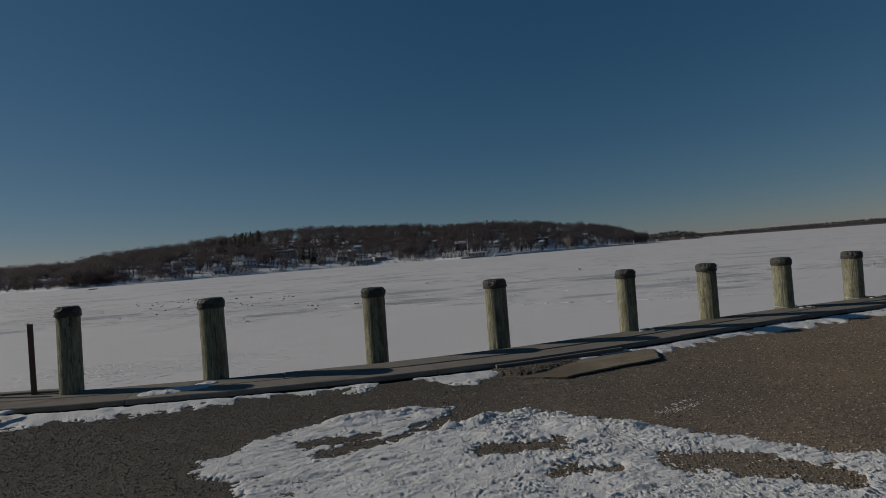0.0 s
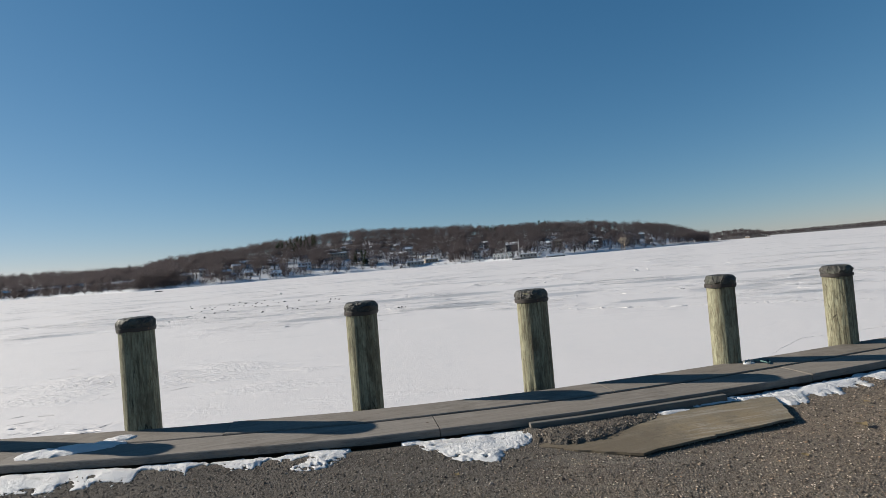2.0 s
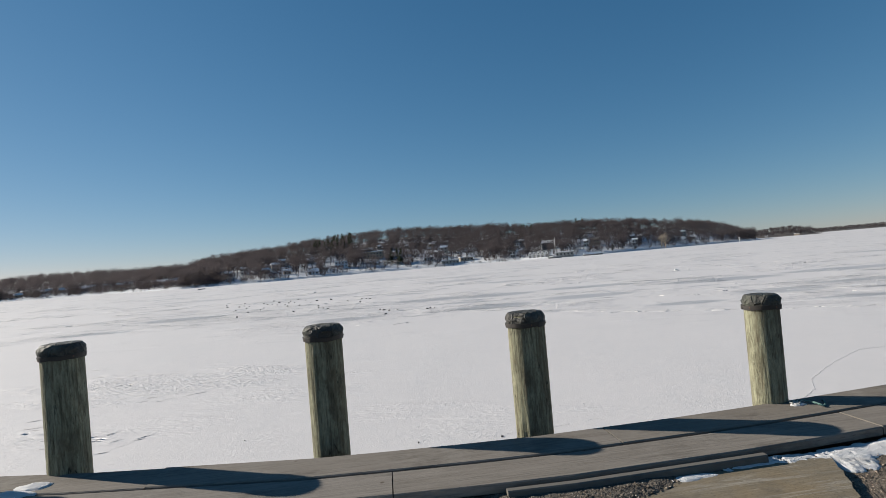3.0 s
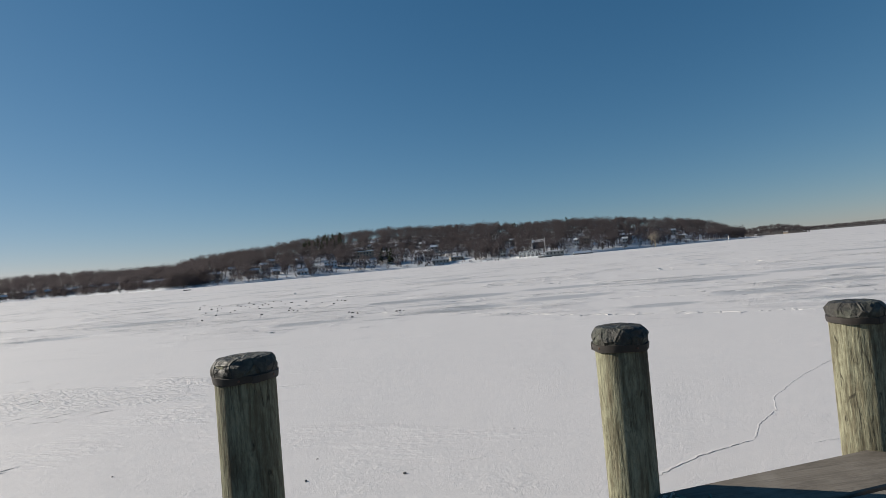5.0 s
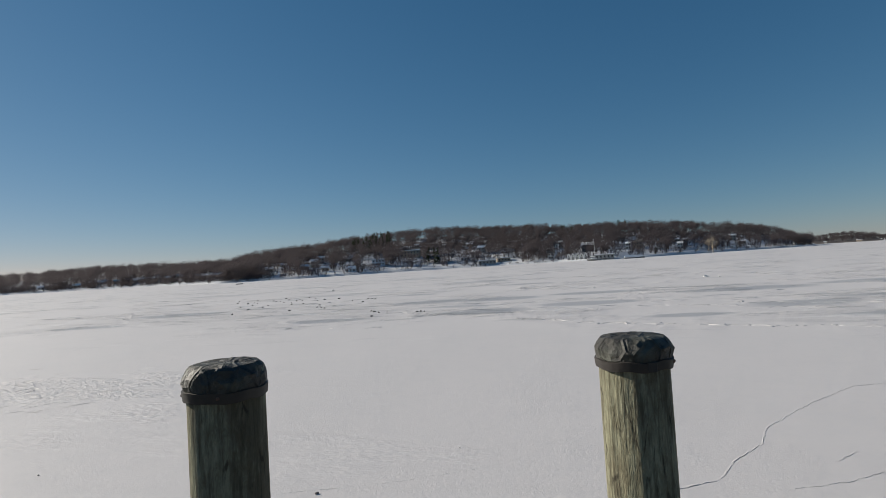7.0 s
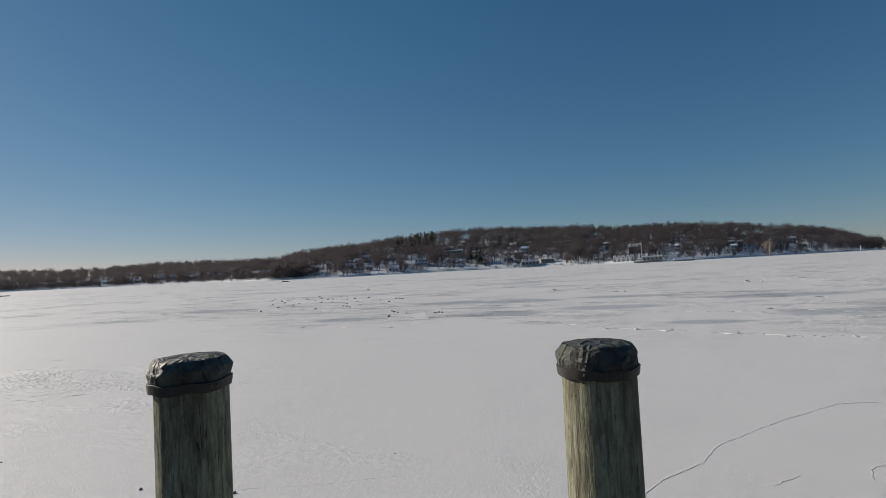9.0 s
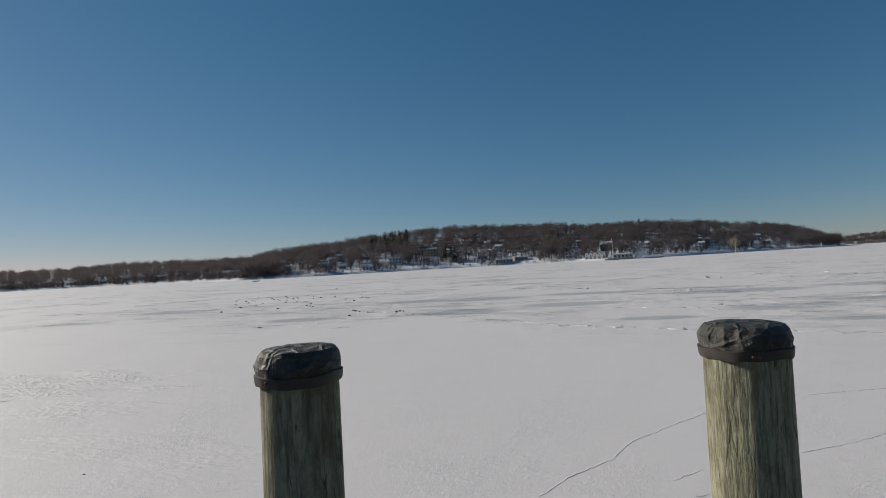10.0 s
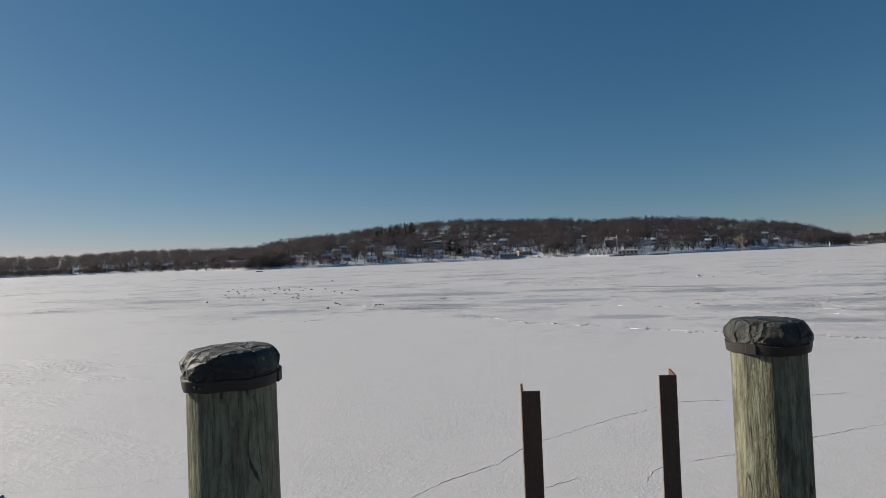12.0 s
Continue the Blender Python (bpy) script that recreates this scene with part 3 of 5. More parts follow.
# ---- far shore ----
SHORE = [(-85.53, 900), (-62.65, 850), (-54.23, 720), (-47.86, 600), (-40.58, 420), (-33.22, 400), (-22.58, 440), (-11.88, 455), (-5.47, 440), (-1.21, 420), (4.09, 450), (9.35, 520), (13.53, 580), (17.05, 640)]
SKYLINE = [(-85.53, 1.64), (-62.65, 1.64), (-58.41, 1.48), (-54.23, 1.62), (-50.48, 1.94), (-45.78, 1.91), (-39.84, 1.91), (-36.7, 2.65), (-31.1, 3.26), (-25.25, 3.94), (-20.44, 4.31), (-15.63, 4.22),
           (-12.42, 3.99), (-8.14, 4.01), (-4.4, 3.64), (0.17, 3.56), (4.62, 3.26), (7.67, 2.92), (10.4, 2.62), (12.69, 2.32), (14.77, 1.73), (16.01, 1.11), (16.63, 0.49), (16.94, -0.15)]
TREE_H = 13.0
DEPTH = 210.0


def hill_z(az, r):
    d = curve(SHORE, az)
    k = (r - d) / DEPTH
    if k <= 0:
        return ICE_Z - 0.5
    tall = max(0.0, EYE.z + (d + DEPTH * 0.8) * math.tan(radians(curve(SKYLINE, az))) - TREE_H - ICE_Z)
    k = min(1.0, k)
    s = k * k * (3 - 2 * k)
    rise = 0.35 * k + 0.65 * s
    bank = min(1.0, k * DEPTH / 6.0) * 1.4
    x = far_at(az, r)
    return ICE_Z + bank + tall * rise + 1.6 * k * noise.noise(Vector((x.x * 0.02, x.y * 0.02, 0)))


def build_hill():
    azs = np.arange(-84, 17.71, 0.4)
    ks = [-0.01, 0.0, 0.012, 0.03, 0.06, 0.1, 0.16, 0.24, 0.33, 0.43, 0.54, 0.66, 0.8, 1.0, 1.4]
    verts, faces = [], []
    for a in azs:
        d = curve(SHORE, a) + 5 * noise.noise(Vector((a * 0.9, 0, 0)))
        for k in ks:
            r = d + k * DEPTH
            verts.append(far_at(a, r, hill_z(a, r)))
    n = len(ks)
    for i in range(len(azs) - 1):
        for j in range(n - 1):
            faces.append((i * n + j, (i + 1) * n + j, (i + 1) * n + j + 1, i * n + j + 1))
    tagged(raw("hill", verts, faces, HILL, True), "wooded hill across the bay with patches of snow", "hill", kind="structure")


def bare_tree(rng, h, low=0.3, twigs=210, spread=0.32):
    """Triangles of one leafless tree: trunk, limbs and a rounded crown of fine twigs."""
    vs, fs = [], []

    def limb(a, b, ra, rb):
        d = (b - a)
        s = d.cross(Vector((0.3, 0.9, 0.2)))
        s = s.normalized() if s.length > 1e-6 else Vector((1, 0, 0))
        q = d.normalized().cross(s)
        k = len(vs)
        for j in range(3):
            w = 2 * math.pi * j / 3
            o = s * math.cos(w) + q * math.sin(w)
            vs.append(a + o * ra)
            vs.append(b + o * rb)
        for j in range(3):
            i0, i1 = k + 2 * j, k + 2 * ((j + 1) % 3)
            fs.append((i0, i1, i1 + 1))
            fs.append((i0, i1 + 1, i0 + 1))
    fork = Vector((rng.uniform(-0.3, 0.3), rng.uniform(-0.3, 0.3), h * low))
    limb(Vector((0, 0, -0.6)), fork, 0.22, 0.16)
    mid, half = h * (low * 0.7 + 1) / 2, h * (1 - low * 0.7) / 2
    tips = []
    for i in range(8):
        a = 2 * math.pi * (i + rng.uniform(-0.3, 0.3)) / 8
        up = rng.uniform(-0.2, 0.85)
        out = math.sqrt(1 - up * up) * rng.uniform(0.6, 0.95)
        end = Vector((math.cos(a) * out * h * spread, math.sin(a) * out * h * spread, mid + up * half))
        limb(fork, end, 0.09, 0.03)
        tips.append(end)
    lobes = [(t.lerp(Vector((0, 0, mid)), 0.35), rng.uniform(0.42, 0.6)) for t in tips]
    for i in range(twigs):
        c, r = lobes[i % len(lobes)]
        w = Vector((rng.gauss(0, 1), rng.gauss(0, 1), rng.gauss(0, 1) + 0.3)).normalized()
        p = c + Vector((w.x * h * spread * r, w.y * h * spread * r, w.z * half * r)) * rng.uniform(0.35, 1.0)
        d = (w + Vector((rng.uniform(-1, 1), rng.uniform(-1, 1), rng.uniform(-0.6, 0.9)))).normalized()
        s = d.cross(Vector((rng.uniform(-1, 1), rng.uniform(-1, 1), rng.uniform(-1, 1))))
        s = s.normalized() * 0.13 if s.length > 1e-6 else Vector((0.13, 0, 0))
        k = len(vs)
        vs.extend((p - s, p + s, p + d * h * rng.uniform(0.05, 0.11)))
        fs.append((k, k + 1, k + 2))
    return np.array([tuple(v) for v in vs]), np.array(fs)


def pine_tree(rng, h):
    vs, fs = [], []
    for i in range(46):
        z = h * rng.uniform(0.12, 1.0)
        rr = h * 0.30 * (1.04 - z / h) ** 0.8 * rng.uniform(0.6, 1.15)
        a = rng.uniform(0, 6.28)
        d = Vector((math.cos(a), math.sin(a), 0))
        s = Vector((-d.y, d.x, 0)) * (0.3 + rr * 0.45)
        k = len(vs)
        vs.extend((Vector((0, 0, z + 0.5)), d * rr + s - Vector((0, 0, h * 0.05)), d * rr * 1.15 - Vector((0, 0, h * 0.03)), d * rr - s - Vector((0, 0, h * 0.05))))
        for m in range(1, 4):
            vs[k + m] = vs[k + m] + Vector((0, 0, z))
        fs.extend(((k, k + 1, k + 2), (k, k + 2, k + 3)))
    return np.array([tuple(v) for v in vs]), np.array(fs)


def forest(name, label, kinds, places, material, category="woods"):
    rng = random.Random(5)
    allv, allf, off = [], [], 0
    for (x, y, z, s) in places:
        v, f = kinds[rng.randrange(len(kinds))]
        a = rng.uniform(0, 6.28)
        c, sn = math.cos(a), math.sin(a)
        w = rng.uniform(0.85, 1.2) * s
        p = np.empty_like(v)
        p[:, 0] = (v[:, 0] * c - v[:, 1] * sn) * w + x
        p[:, 1] = (v[:, 0] * sn + v[:, 1] * c) * w + y
        p[:, 2] = v[:, 2] * s + z
        allv.append(p)
        allf.append(f + off)
        off += len(v)
    return tagged(bulk(name, np.concatenate(allv), np.concatenate(allf), material), label, category, kind="stuff")


# houses: bearing, height angle of their middle, width, storeys, wall colour, roof ("gable" or "flat"), share of snow on the roof
HOUSES = [
    (-20.8, 1.41, 18.1, 2, "tan", "flat", True), (-24.4, 0.67, 11.1, 2, "blue", "flat", True), (-27.6, 1.28, 7.4, 1, "grey", "gable", True),
    (-12.7, 0.15, 14.8, 1, "grey", "flat", True), (-13.2, 1.31, 7.4, 2, "grey", "gable", True), (-11.0, 0.33, 11.6, 1, "tan", "flat", True),
    (-14.5, 2.03, 5.8, 1, "tan", "gable", True), (-17.2, 2.11, 4.2, 1, "grey", "gable", True), (-2.1, 0.83, 9.9, 2, "dark", "gable", True),
    (-0.5, -0.25, 13.9, 1, "grey", "flat", True), (-34.2, 0.71, 4.3, 2, "white", "gable", True), (-35.6, 0.66, 5.7, 1, "tan", "gable", True),
    (-32.1, 0.7, 6.7, 1, "dark", "gable", True), (-31.1, 0.85, 6.2, 2, "grey", "gable", True), (-30.0, 0.42, 5.8, 1, "tan", "gable", True),
    (-27.4, 0.2, 7.9, 1, "blue", "gable", True), (-15.0, 0.65, 8.4, 1, "blue", "gable", True), (-13.9, 0.87, 6.8, 2, "grey", "gable", True),
    (-5.4, 1.11, 4.6, 2, "white", "gable", False), (-5.9, 0.23, 4.6, 2, "white", "gable", False), (-4.8, 1.3, 4.6, 2, "grey", "gable", True),
    (-27.1, 1.46, 5.9, 1, "tan", "gable", True), (-30.4, 1.21, 5.3, 2, "grey", "gable", True), (-20.2, 2.25, 4.7, 1, "tan", "gable", True),
    (-14.2, 2.26, 4.2, 1, "grey", "gable", True), (2.8, 0.79, 7.8, 2, "tan", "gable", False), (1.9, 0.72, 4.1, 2, "white", "gable", True),
    (6.7, 0.44, 4.5, 2, "white", "gable", True), (7.2, 0.8, 4.0, 2, "dark", "gable", True), (6.5, 1.12, 5.0, 1, "grey", "gable", True),
    (11.3, 0.86, 5.7, 2, "grey", "gable", True), (12.0, 0.51, 6.4, 1, "tan", "gable", True), (-41.4, 0.34, 6.2, 1, "grey", "gable", True),
    (-40.6, 0.38, 5.4, 1, "white", "gable", True), (-42.2, 0.36, 5.4, 1, "tan", "gable", True), (-43.5, 0.38, 5.2, 1, "grey", "gable", True),
    (-44.2, 0.49, 6.5, 1, "white", "gable", True), (-44.9, 0.35, 6.1, 1, "tan", "gable", True), (-45.9, 0.4, 5.1, 1, "grey", "gable", True),
    (-47.4, 0.29, 8.1, 1, "grey", "gable", True), (-49.2, 0.33, 6.4, 1, "tan", "gable", True), (-50.1, 0.37, 5.9, 1, "white", "gable", True),
    (-50.5, 0.29, 6.6, 1, "grey", "gable", True), (-52.2, 0.16, 6.9, 1, "tan", "gable", True), (-54.7, 0.17, 6.5, 1, "white", "gable", True),
]
WALLS = {"white": plain("white_siding", (0.78, 0.77, 0.74), 0.7, 0, 0.12, 0.6), "grey": plain("grey_siding", (0.33, 0.33, 0.32), 0.8, 0, 0.2, 0.6),
         "tan": plain("tan_siding", (0.36, 0.30, 0.23), 0.8, 0, 0.2, 0.6), "blue": plain("pale_blue_siding", (0.45, 0.55, 0.64), 0.7, 0, 0.15, 0.6),
         "dark": plain("dark_siding", (0.10, 0.10, 0.11), 0.8, 0, 0.2, 0.6)}
ROOFSNOW = plain("roof_snow", (0.84, 0.85, 0.87), 0.7, 0, 0.08, 0.4)
SHINGLE = plain("roof_shingle", (0.12, 0.115, 0.11), 0.85, 0, 0.3, 0.8)
GLASS = Mat("window_glass", 0.12, 0, 0.6)
GLASS.color((0.03, 0.035, 0.04))
GLASS = GLASS.m
TRIM = plain("pale_trim", (0.36, 0.36, 0.35), 0.6, 0, 0.08, 1.0)


def spot_for(az, el):
    """The place on the hill that shows under that height angle."""
    d = curve(SHORE, az)
    best = None
    for r in np.linspace(d + 5, d + DEPTH, 80):
        z = hill_z(az, r)
        miss = abs(math.degrees(math.atan2(z + 2.6 - EYE.z, r)) - el)
        if best is None or miss < best[0]:
            best = (miss, r, z)
    return best[1], best[2]


def build_house(az, el, w, storeys, paint, roof, snowy):
    r, z = spot_for(az, el)
    rr = random.Random(int(az * 100))
    home = new("house")
    home.matrix_world = Matrix.Translation(far_at(az, r, z - 0.6)) @ Matrix.Rotation(radians(-az + rr.uniform(-14, 14)), 4, "Z")
    names = {"white": "white", "grey": "grey", "tan": "tan", "blue": "pale blue", "dark": "dark"}
    tagged(home, "%s %s house on the far shore%s" % (names[paint], "flat-roofed" if roof == "flat" else "gabled", " with a snow-covered roof" if snowy else ""), "house", "houses across the bay")
    d, h = w * 0.75, 0.6 + 2.7 * storeys
    bm = bmesh.new()
    if roof == "gable":
        g = h + d * 0.28
        prof = [(-d / 2, -1), (d / 2, -1), (d / 2, h), (0, g), (-d / 2, h)]
        a = [bm.verts.new((-w / 2, y, zz)) for y, zz in prof]
        b = [bm.verts.new((w / 2, y, zz)) for y, zz in prof]
        for i in range(5):
            bm.faces.new((a[i], b[i], b[(i + 1) % 5], a[(i + 1) % 5]))
        bm.faces.new(a[::-1])
        bm.faces.new(b)
        bmesh.ops.recalc_face_normals(bm, faces=bm.faces[:])
    else:
        box(bm, (-w / 2, -d / 2, -1), (w / 2, d / 2, h))
    part("wall", bm, WALLS[paint], home)
    bm = bmesh.new()
    cover = ROOFSNOW if snowy else SHINGLE
    if roof == "gable":
        e = 0.5
        rise = (g - h) / (d / 2)
        for sgn in (-1, 1):
            y0, z0 = sgn * (d / 2 + e), h - e * rise
            q = [(-w / 2 - e, y0, z0 + 0.05), (w / 2 + e, y0, z0 + 0.05), (w / 2 + e, 0, g + 0.05), (-w / 2 - e, 0, g + 0.05)]
            lo = [bm.verts.new(p) for p in q]
            hi = [bm.verts.new((p[0], p[1], p[2] + 0.3)) for p in q]
            for i in range(4):
                bm.faces.new((lo[i], lo[(i + 1) % 4], hi[(i + 1) % 4], hi[i]))
            bm.faces.new(lo[::-1])
            bm.faces.new(hi)
        bmesh.ops.recalc_face_normals(bm, faces=bm.faces[:])
    else:
        box(bm, (-w / 2 - 0.6, -d / 2 - 0.6, h), (w / 2 + 0.6, d / 2 + 0.6, h + 0.5), 0.08)
    top = part("roof", bm, cover, home)
    bm = bmesh.new()
    cx = rr.uniform(-0.3, 0.3) * w
    box(bm, (cx - 0.45, 0.5, h), (cx + 0.45, 1.4, h + d * 0.28 + 1.3), 0.05)
    part("chimney", bm, SHINGLE, top)
    n = max(2, int(w / 2.6))
    for s in range(storeys):
        for i in range(n):
            x = -w / 2 + w * (i + 0.5) / n
            z0 = 1.1 + 2.7 * s
            frame_bm = bmesh.new()
            box(frame_bm, (x - 0.7, -d / 2 - 0.06, z0 - 0.1), (x + 0.7, -d / 2 + 0.02, z0 + 1.5))
            f = part("window", frame_bm, TRIM, home)
            pane = bmesh.new()
            box(pane, (x - 0.6, -d / 2 - 0.09, z0), (x + 0.6, -d / 2 - 0.03, z0 + 1.4))
            part("pane", pane, GLASS, f)
    return az, r, w


def build_boathouses():
    """A row of narrow gabled sheds at the water's edge."""
    first = None
    for i in range(5):
        az = -4.1 + 0.43 * i
        r = curve(SHORE, az) + 8
        m = Matrix.Translation(far_at(az, r, ICE_Z + 0.2)) @ Matrix.Rotation(radians(-az), 4, "Z")
        if first:
            copy_thing(first, m)
            continue
        first = tagged(new("boathouse"), "narrow white gabled boathouse at the water's edge", "boathouse", "row of boathouses")
        bm = bmesh.new()
        prof = [(-1.35, 0), (1.35, 0), (1.35, 4.4), (0.8, 5.7), (0, 6.4), (-0.8, 5.7), (-1.35, 4.4)]
        a = [bm.verts.new((x, -3, z)) for x, z in prof]
        b = [bm.verts.new((x, 3, z)) for x, z in prof]
        for k in range(7):
            bm.faces.new((a[k], a[(k + 1) % 7], b[(k + 1) % 7], b[k]))
        bm.faces.new(a)
        bm.faces.new(b[::-1])
        bmesh.ops.recalc_face_normals(bm, faces=bm.faces[:])
        part("wall", bm, WALLS["white"], first)
        bm = bmesh.new()
        for p, q in zip(prof[2:6], prof[3:7]):
            k = [bm.verts.new((x * 1.08, y, z + dz)) for dz in (0.03, 0.28) for (x, z), y in ((p, -3.3), (q, -3.3), (q, 3.3), (p, 3.3))]
            for f in ((0, 1, 2, 3), (7, 6, 5, 4), (0, 4, 5, 1), (2, 6, 7, 3)):
                bm.faces.new([k[j] for j in f])
        bmesh.ops.recalc_face_normals(bm, faces=bm.faces[:])
        part("roof", bm, SHINGLE, first)
        bm = bmesh.new()
        box(bm, (-0.9, -3.12, 0.2), (0.9, -3.0, 3.2), 0.03)
        part("door", bm, WALLS["grey"], first)
        bm = bmesh.new()
        box(bm, (-0.35, -3.1, 3.8), (0.35, -3.0, 4.7), 0.03)
        part("window", bm, GLASS, first)
        first.matrix_world = m


def hull(bm, length, beam, depth, sheer=0.25):
    n = 12
    rings = []
    for i in range(n + 1):
        s = i / n
        w = beam / 2 * min(1.0, (4.2 * s * (1.12 - s))) * (1 if s < 0.75 else max(0.02, (1 - s) / 0.25) ** 0.6)
        w = max(w, 0.02)
        x = (s - 0.5) * length
        up = depth + sheer * s * s
        rings.append([bm.verts.new(p) for p in ((x, -w, up), (x, -w * 0.85, depth * 0.4), (x, 0, 0), (x, w * 0.85, depth * 0.4), (x, w, up))])
    for a, b in zip(rings, rings[1:]):
        for k in range(4):
            bm.faces.new((a[k], b[k], b[k + 1], a[k + 1]))
        bm.faces.new((a[4], b[4], b[0], a[0]))
    bm.faces.new(rings[0])
    bmesh.ops.recalc_face_normals(bm, faces=bm.faces[:])


def build_boats():
    metal = plain("mast_metal", (0.62, 0.62, 0.62), 0.4, 0.6, 0.1)
    dark = plain("dark_hull", (0.09, 0.09, 0.10), 0.6, 0, 0.3)
    tarp = plain("white_tarp", (0.75, 0.76, 0.78), 0.6, 0, 0.12, 1.0)
    az, r = -1.55, 400
    m = Matrix.Translation(far_at(az, r, ICE_Z)) @ Matrix.Rotation(radians(8), 4, "Z")
    boat = tagged(new("sailboat"), "grey sailboat with a tall bare mast frozen in at the dock", "sailboat")
    bm = bmesh.new()
    hull(bm, 10, 3, 1.2)
    part("hull", bm, WALLS["grey"], boat)
    bm = bmesh.new()
    box(bm, (-2.2, -0.8, 1.2), (1.6, 0.8, 1.75), 0.15)
    part("cabin", bm, WALLS["white"], boat)
    bm = bmesh.new()
    tube(bm, [((0.6, 0, z), lambda k: 0.17) for z in (1.2, 8, 15.5)], 8)
    mast = part("mast", bm, metal, boat)
    bm = bmesh.new()
    box(bm, (0.55, -1.3, 9.5), (0.65, 1.3, 9.6))
    part("spreader", bm, metal, mast)
    bm = bmesh.new()
    box(bm, (-3.4, -0.12, 2.3), (0.5, 0.12, 2.5), 0.05)
    part("boom", bm, dark, mast)
    boat.matrix_world = m
    for az, r, ln, paint, label in ((1.9, 405, 8, tarp, "boat under a white winter cover at the shore"), (2.75, 408, 9, tarp, "white boat hauled out at the shore"),
                                    (-38.45, 300, 3.6, dark, "small dark skiff lying on the ice"), (-61.7, 330, 6, dark, "dark float frozen into the ice")):
        b = tagged(new("boat"), label, "boat")
        bm = bmesh.new()
        hull(bm, ln, ln * 0.3, 0.9 if paint == tarp else 0.3, 0.15)
        part("hull", bm, dark if paint == dark else WALLS["grey"], b)
        bm = bmesh.new()
        h0 = 0.9 if paint == tarp else 0.3
        prof = [(-ln * 0.14, h0), (0, h0 + (1.5 if paint == tarp else 0.15)), (ln * 0.14, h0)]
        a = [bm.verts.new((-ln * 0.42, y, z)) for y, z in prof]
        c = [bm.verts.new((ln * 0.3, y, z)) for y, z in prof]
        bm.faces.new((a[0], c[0], c[1], a[1]))
        bm.faces.new((a[1], c[1], c[2], a[2]))
        bm.faces.new(a)
        bm.faces.new(c[::-1])
        bm.faces.new((a[0], a[2], c[2], c[0]))
        part("cover", bm, paint, b)
        b.matrix_world = Matrix.Translation(far_at(az, r, ICE_Z)) @ Matrix.Rotation(radians(-az + 12), 4, "Z")
    for az, r, ln in ((-0.8, 408, 12), (-13.4, 452, 16), (-7.1, 440, 10)):
        pier = tagged(new("pier"), "low timber pier on posts at the far shore", "pier")
        bm = bmesh.new()
        box(bm, (-ln / 2, -1, 0.9), (ln / 2, 1, 1.15))
        part("deck", bm, TIMBER, pier)
        for i in range(5):
            bm = bmesh.new()
            x = -ln / 2 + 0.3 + (ln - 0.6) * i / 4
            tube(bm, [((x, -0.9, z), lambda k: 0.14) for z in (-0.3, 2.0)], 8)
            part("post", bm, TIMBER, pier)
        pier.matrix_world = Matrix.Translation(far_at(az, r, ICE_Z)) @ Matrix.Rotation(radians(-az), 4, "Z")


build_hill()
LOTS = [build_house(*h) for h in HOUSES]
build_boathouses()
build_boats()


def clear(az, k, r):
    """Open ground with houses, lawns and banks of snow."""
    for a, hr, w in LOTS:
        if abs(az - a) * math.pi / 180 * hr < w * 0.62 and r < hr + 6:
            return 0.97 if hr - r < 22 else (0.45 if az < -36.5 else 0.7)
    if -6.3 < az < 3.8 and k < 0.09:
        return 0.96
    if 11.3 < az < 14.2 and 0.06 < k < 0.36:
        return 0.7
    if -30 < az < -9 and k < 0.15:
        return 0.9 if noise.noise(Vector((az * 0.5, k * 6, 2))) > -0.25 else 0.3
    if az > 8.6:
        return 0.0
    if az < -36.5:
        return 0.0
    return 0.8 if noise.noise(Vector((az * 0.22, k * 2.2, 4))) > (0.30 if k < 0.3 else 0.6) else 0.0


rng = random.Random(11)
KINDS = [bare_tree(rng, 13.0) for _ in range(9)]
BUSHES = [bare_tree(rng, 7.0, 0.06, 150, 0.5) for _ in range(5)]
PINES = [pine_tree(rng, 14.0) for _ in range(4)]
spots, dark_spots = [], []
while len(spots) < 4600:
    az = rng.uniform(-70, 17.45)
    k = rng.uniform(0.02, 1.08)
    r = curve(SHORE, az) + k * DEPTH
    if rng.random() < clear(az, k, r):
        continue
    p = far_at(az, r, hill_z(az, r) - 0.2)
    item = (p.x, p.y, p.z, rng.uniform(0.7, 1.12) * (0.6 if k < 0.06 else 1.0))
    pine_zone = noise.noise(Vector((az * 0.35, k * 3, 9))) > 0.6 or (-27 < az < -23 and k > 0.55)
    if pine_zone and rng.random() < 0.4:
        dark_spots.append((item[0], item[1], item[2], item[3] * 0.95))
    else:
        spots.append(item)
scrub = []
while len(scrub) < 1900:
    az, k = rng.uniform(-70, -35) if len(scrub) > 1300 else rng.uniform(-70, 17.45), rng.uniform(0.004, 0.34) ** 1.3
    r = curve(SHORE, az) + k * DEPTH + 1.5
    open_ground = clear(az, k, r)
    if rng.random() < (open_ground if open_ground else 0.15 if az < -36.5 else 0.72):
        continue
    p = far_at(az, r, hill_z(az, r) - 0.3)
    scrub.append((p.x, p.y, p.z, rng.uniform(0.5, 1.1) * (0.55 if k < 0.03 else 0.9)))
forest("scrub", "bare grey-brown brushwood along the far shore", BUSHES, scrub, TWIG, "brushwood")
forest("woods", "leafless grey-brown woods covering the far hill", KINDS, spots, TWIG)
forest("evergreens", "dark evergreens standing among the bare woods", PINES, dark_spots, PINE, "evergreens")


FARLAND = plain("far_slope", (0.105, 0.093, 0.088), 0.95, 0, 0.4, 0.02)


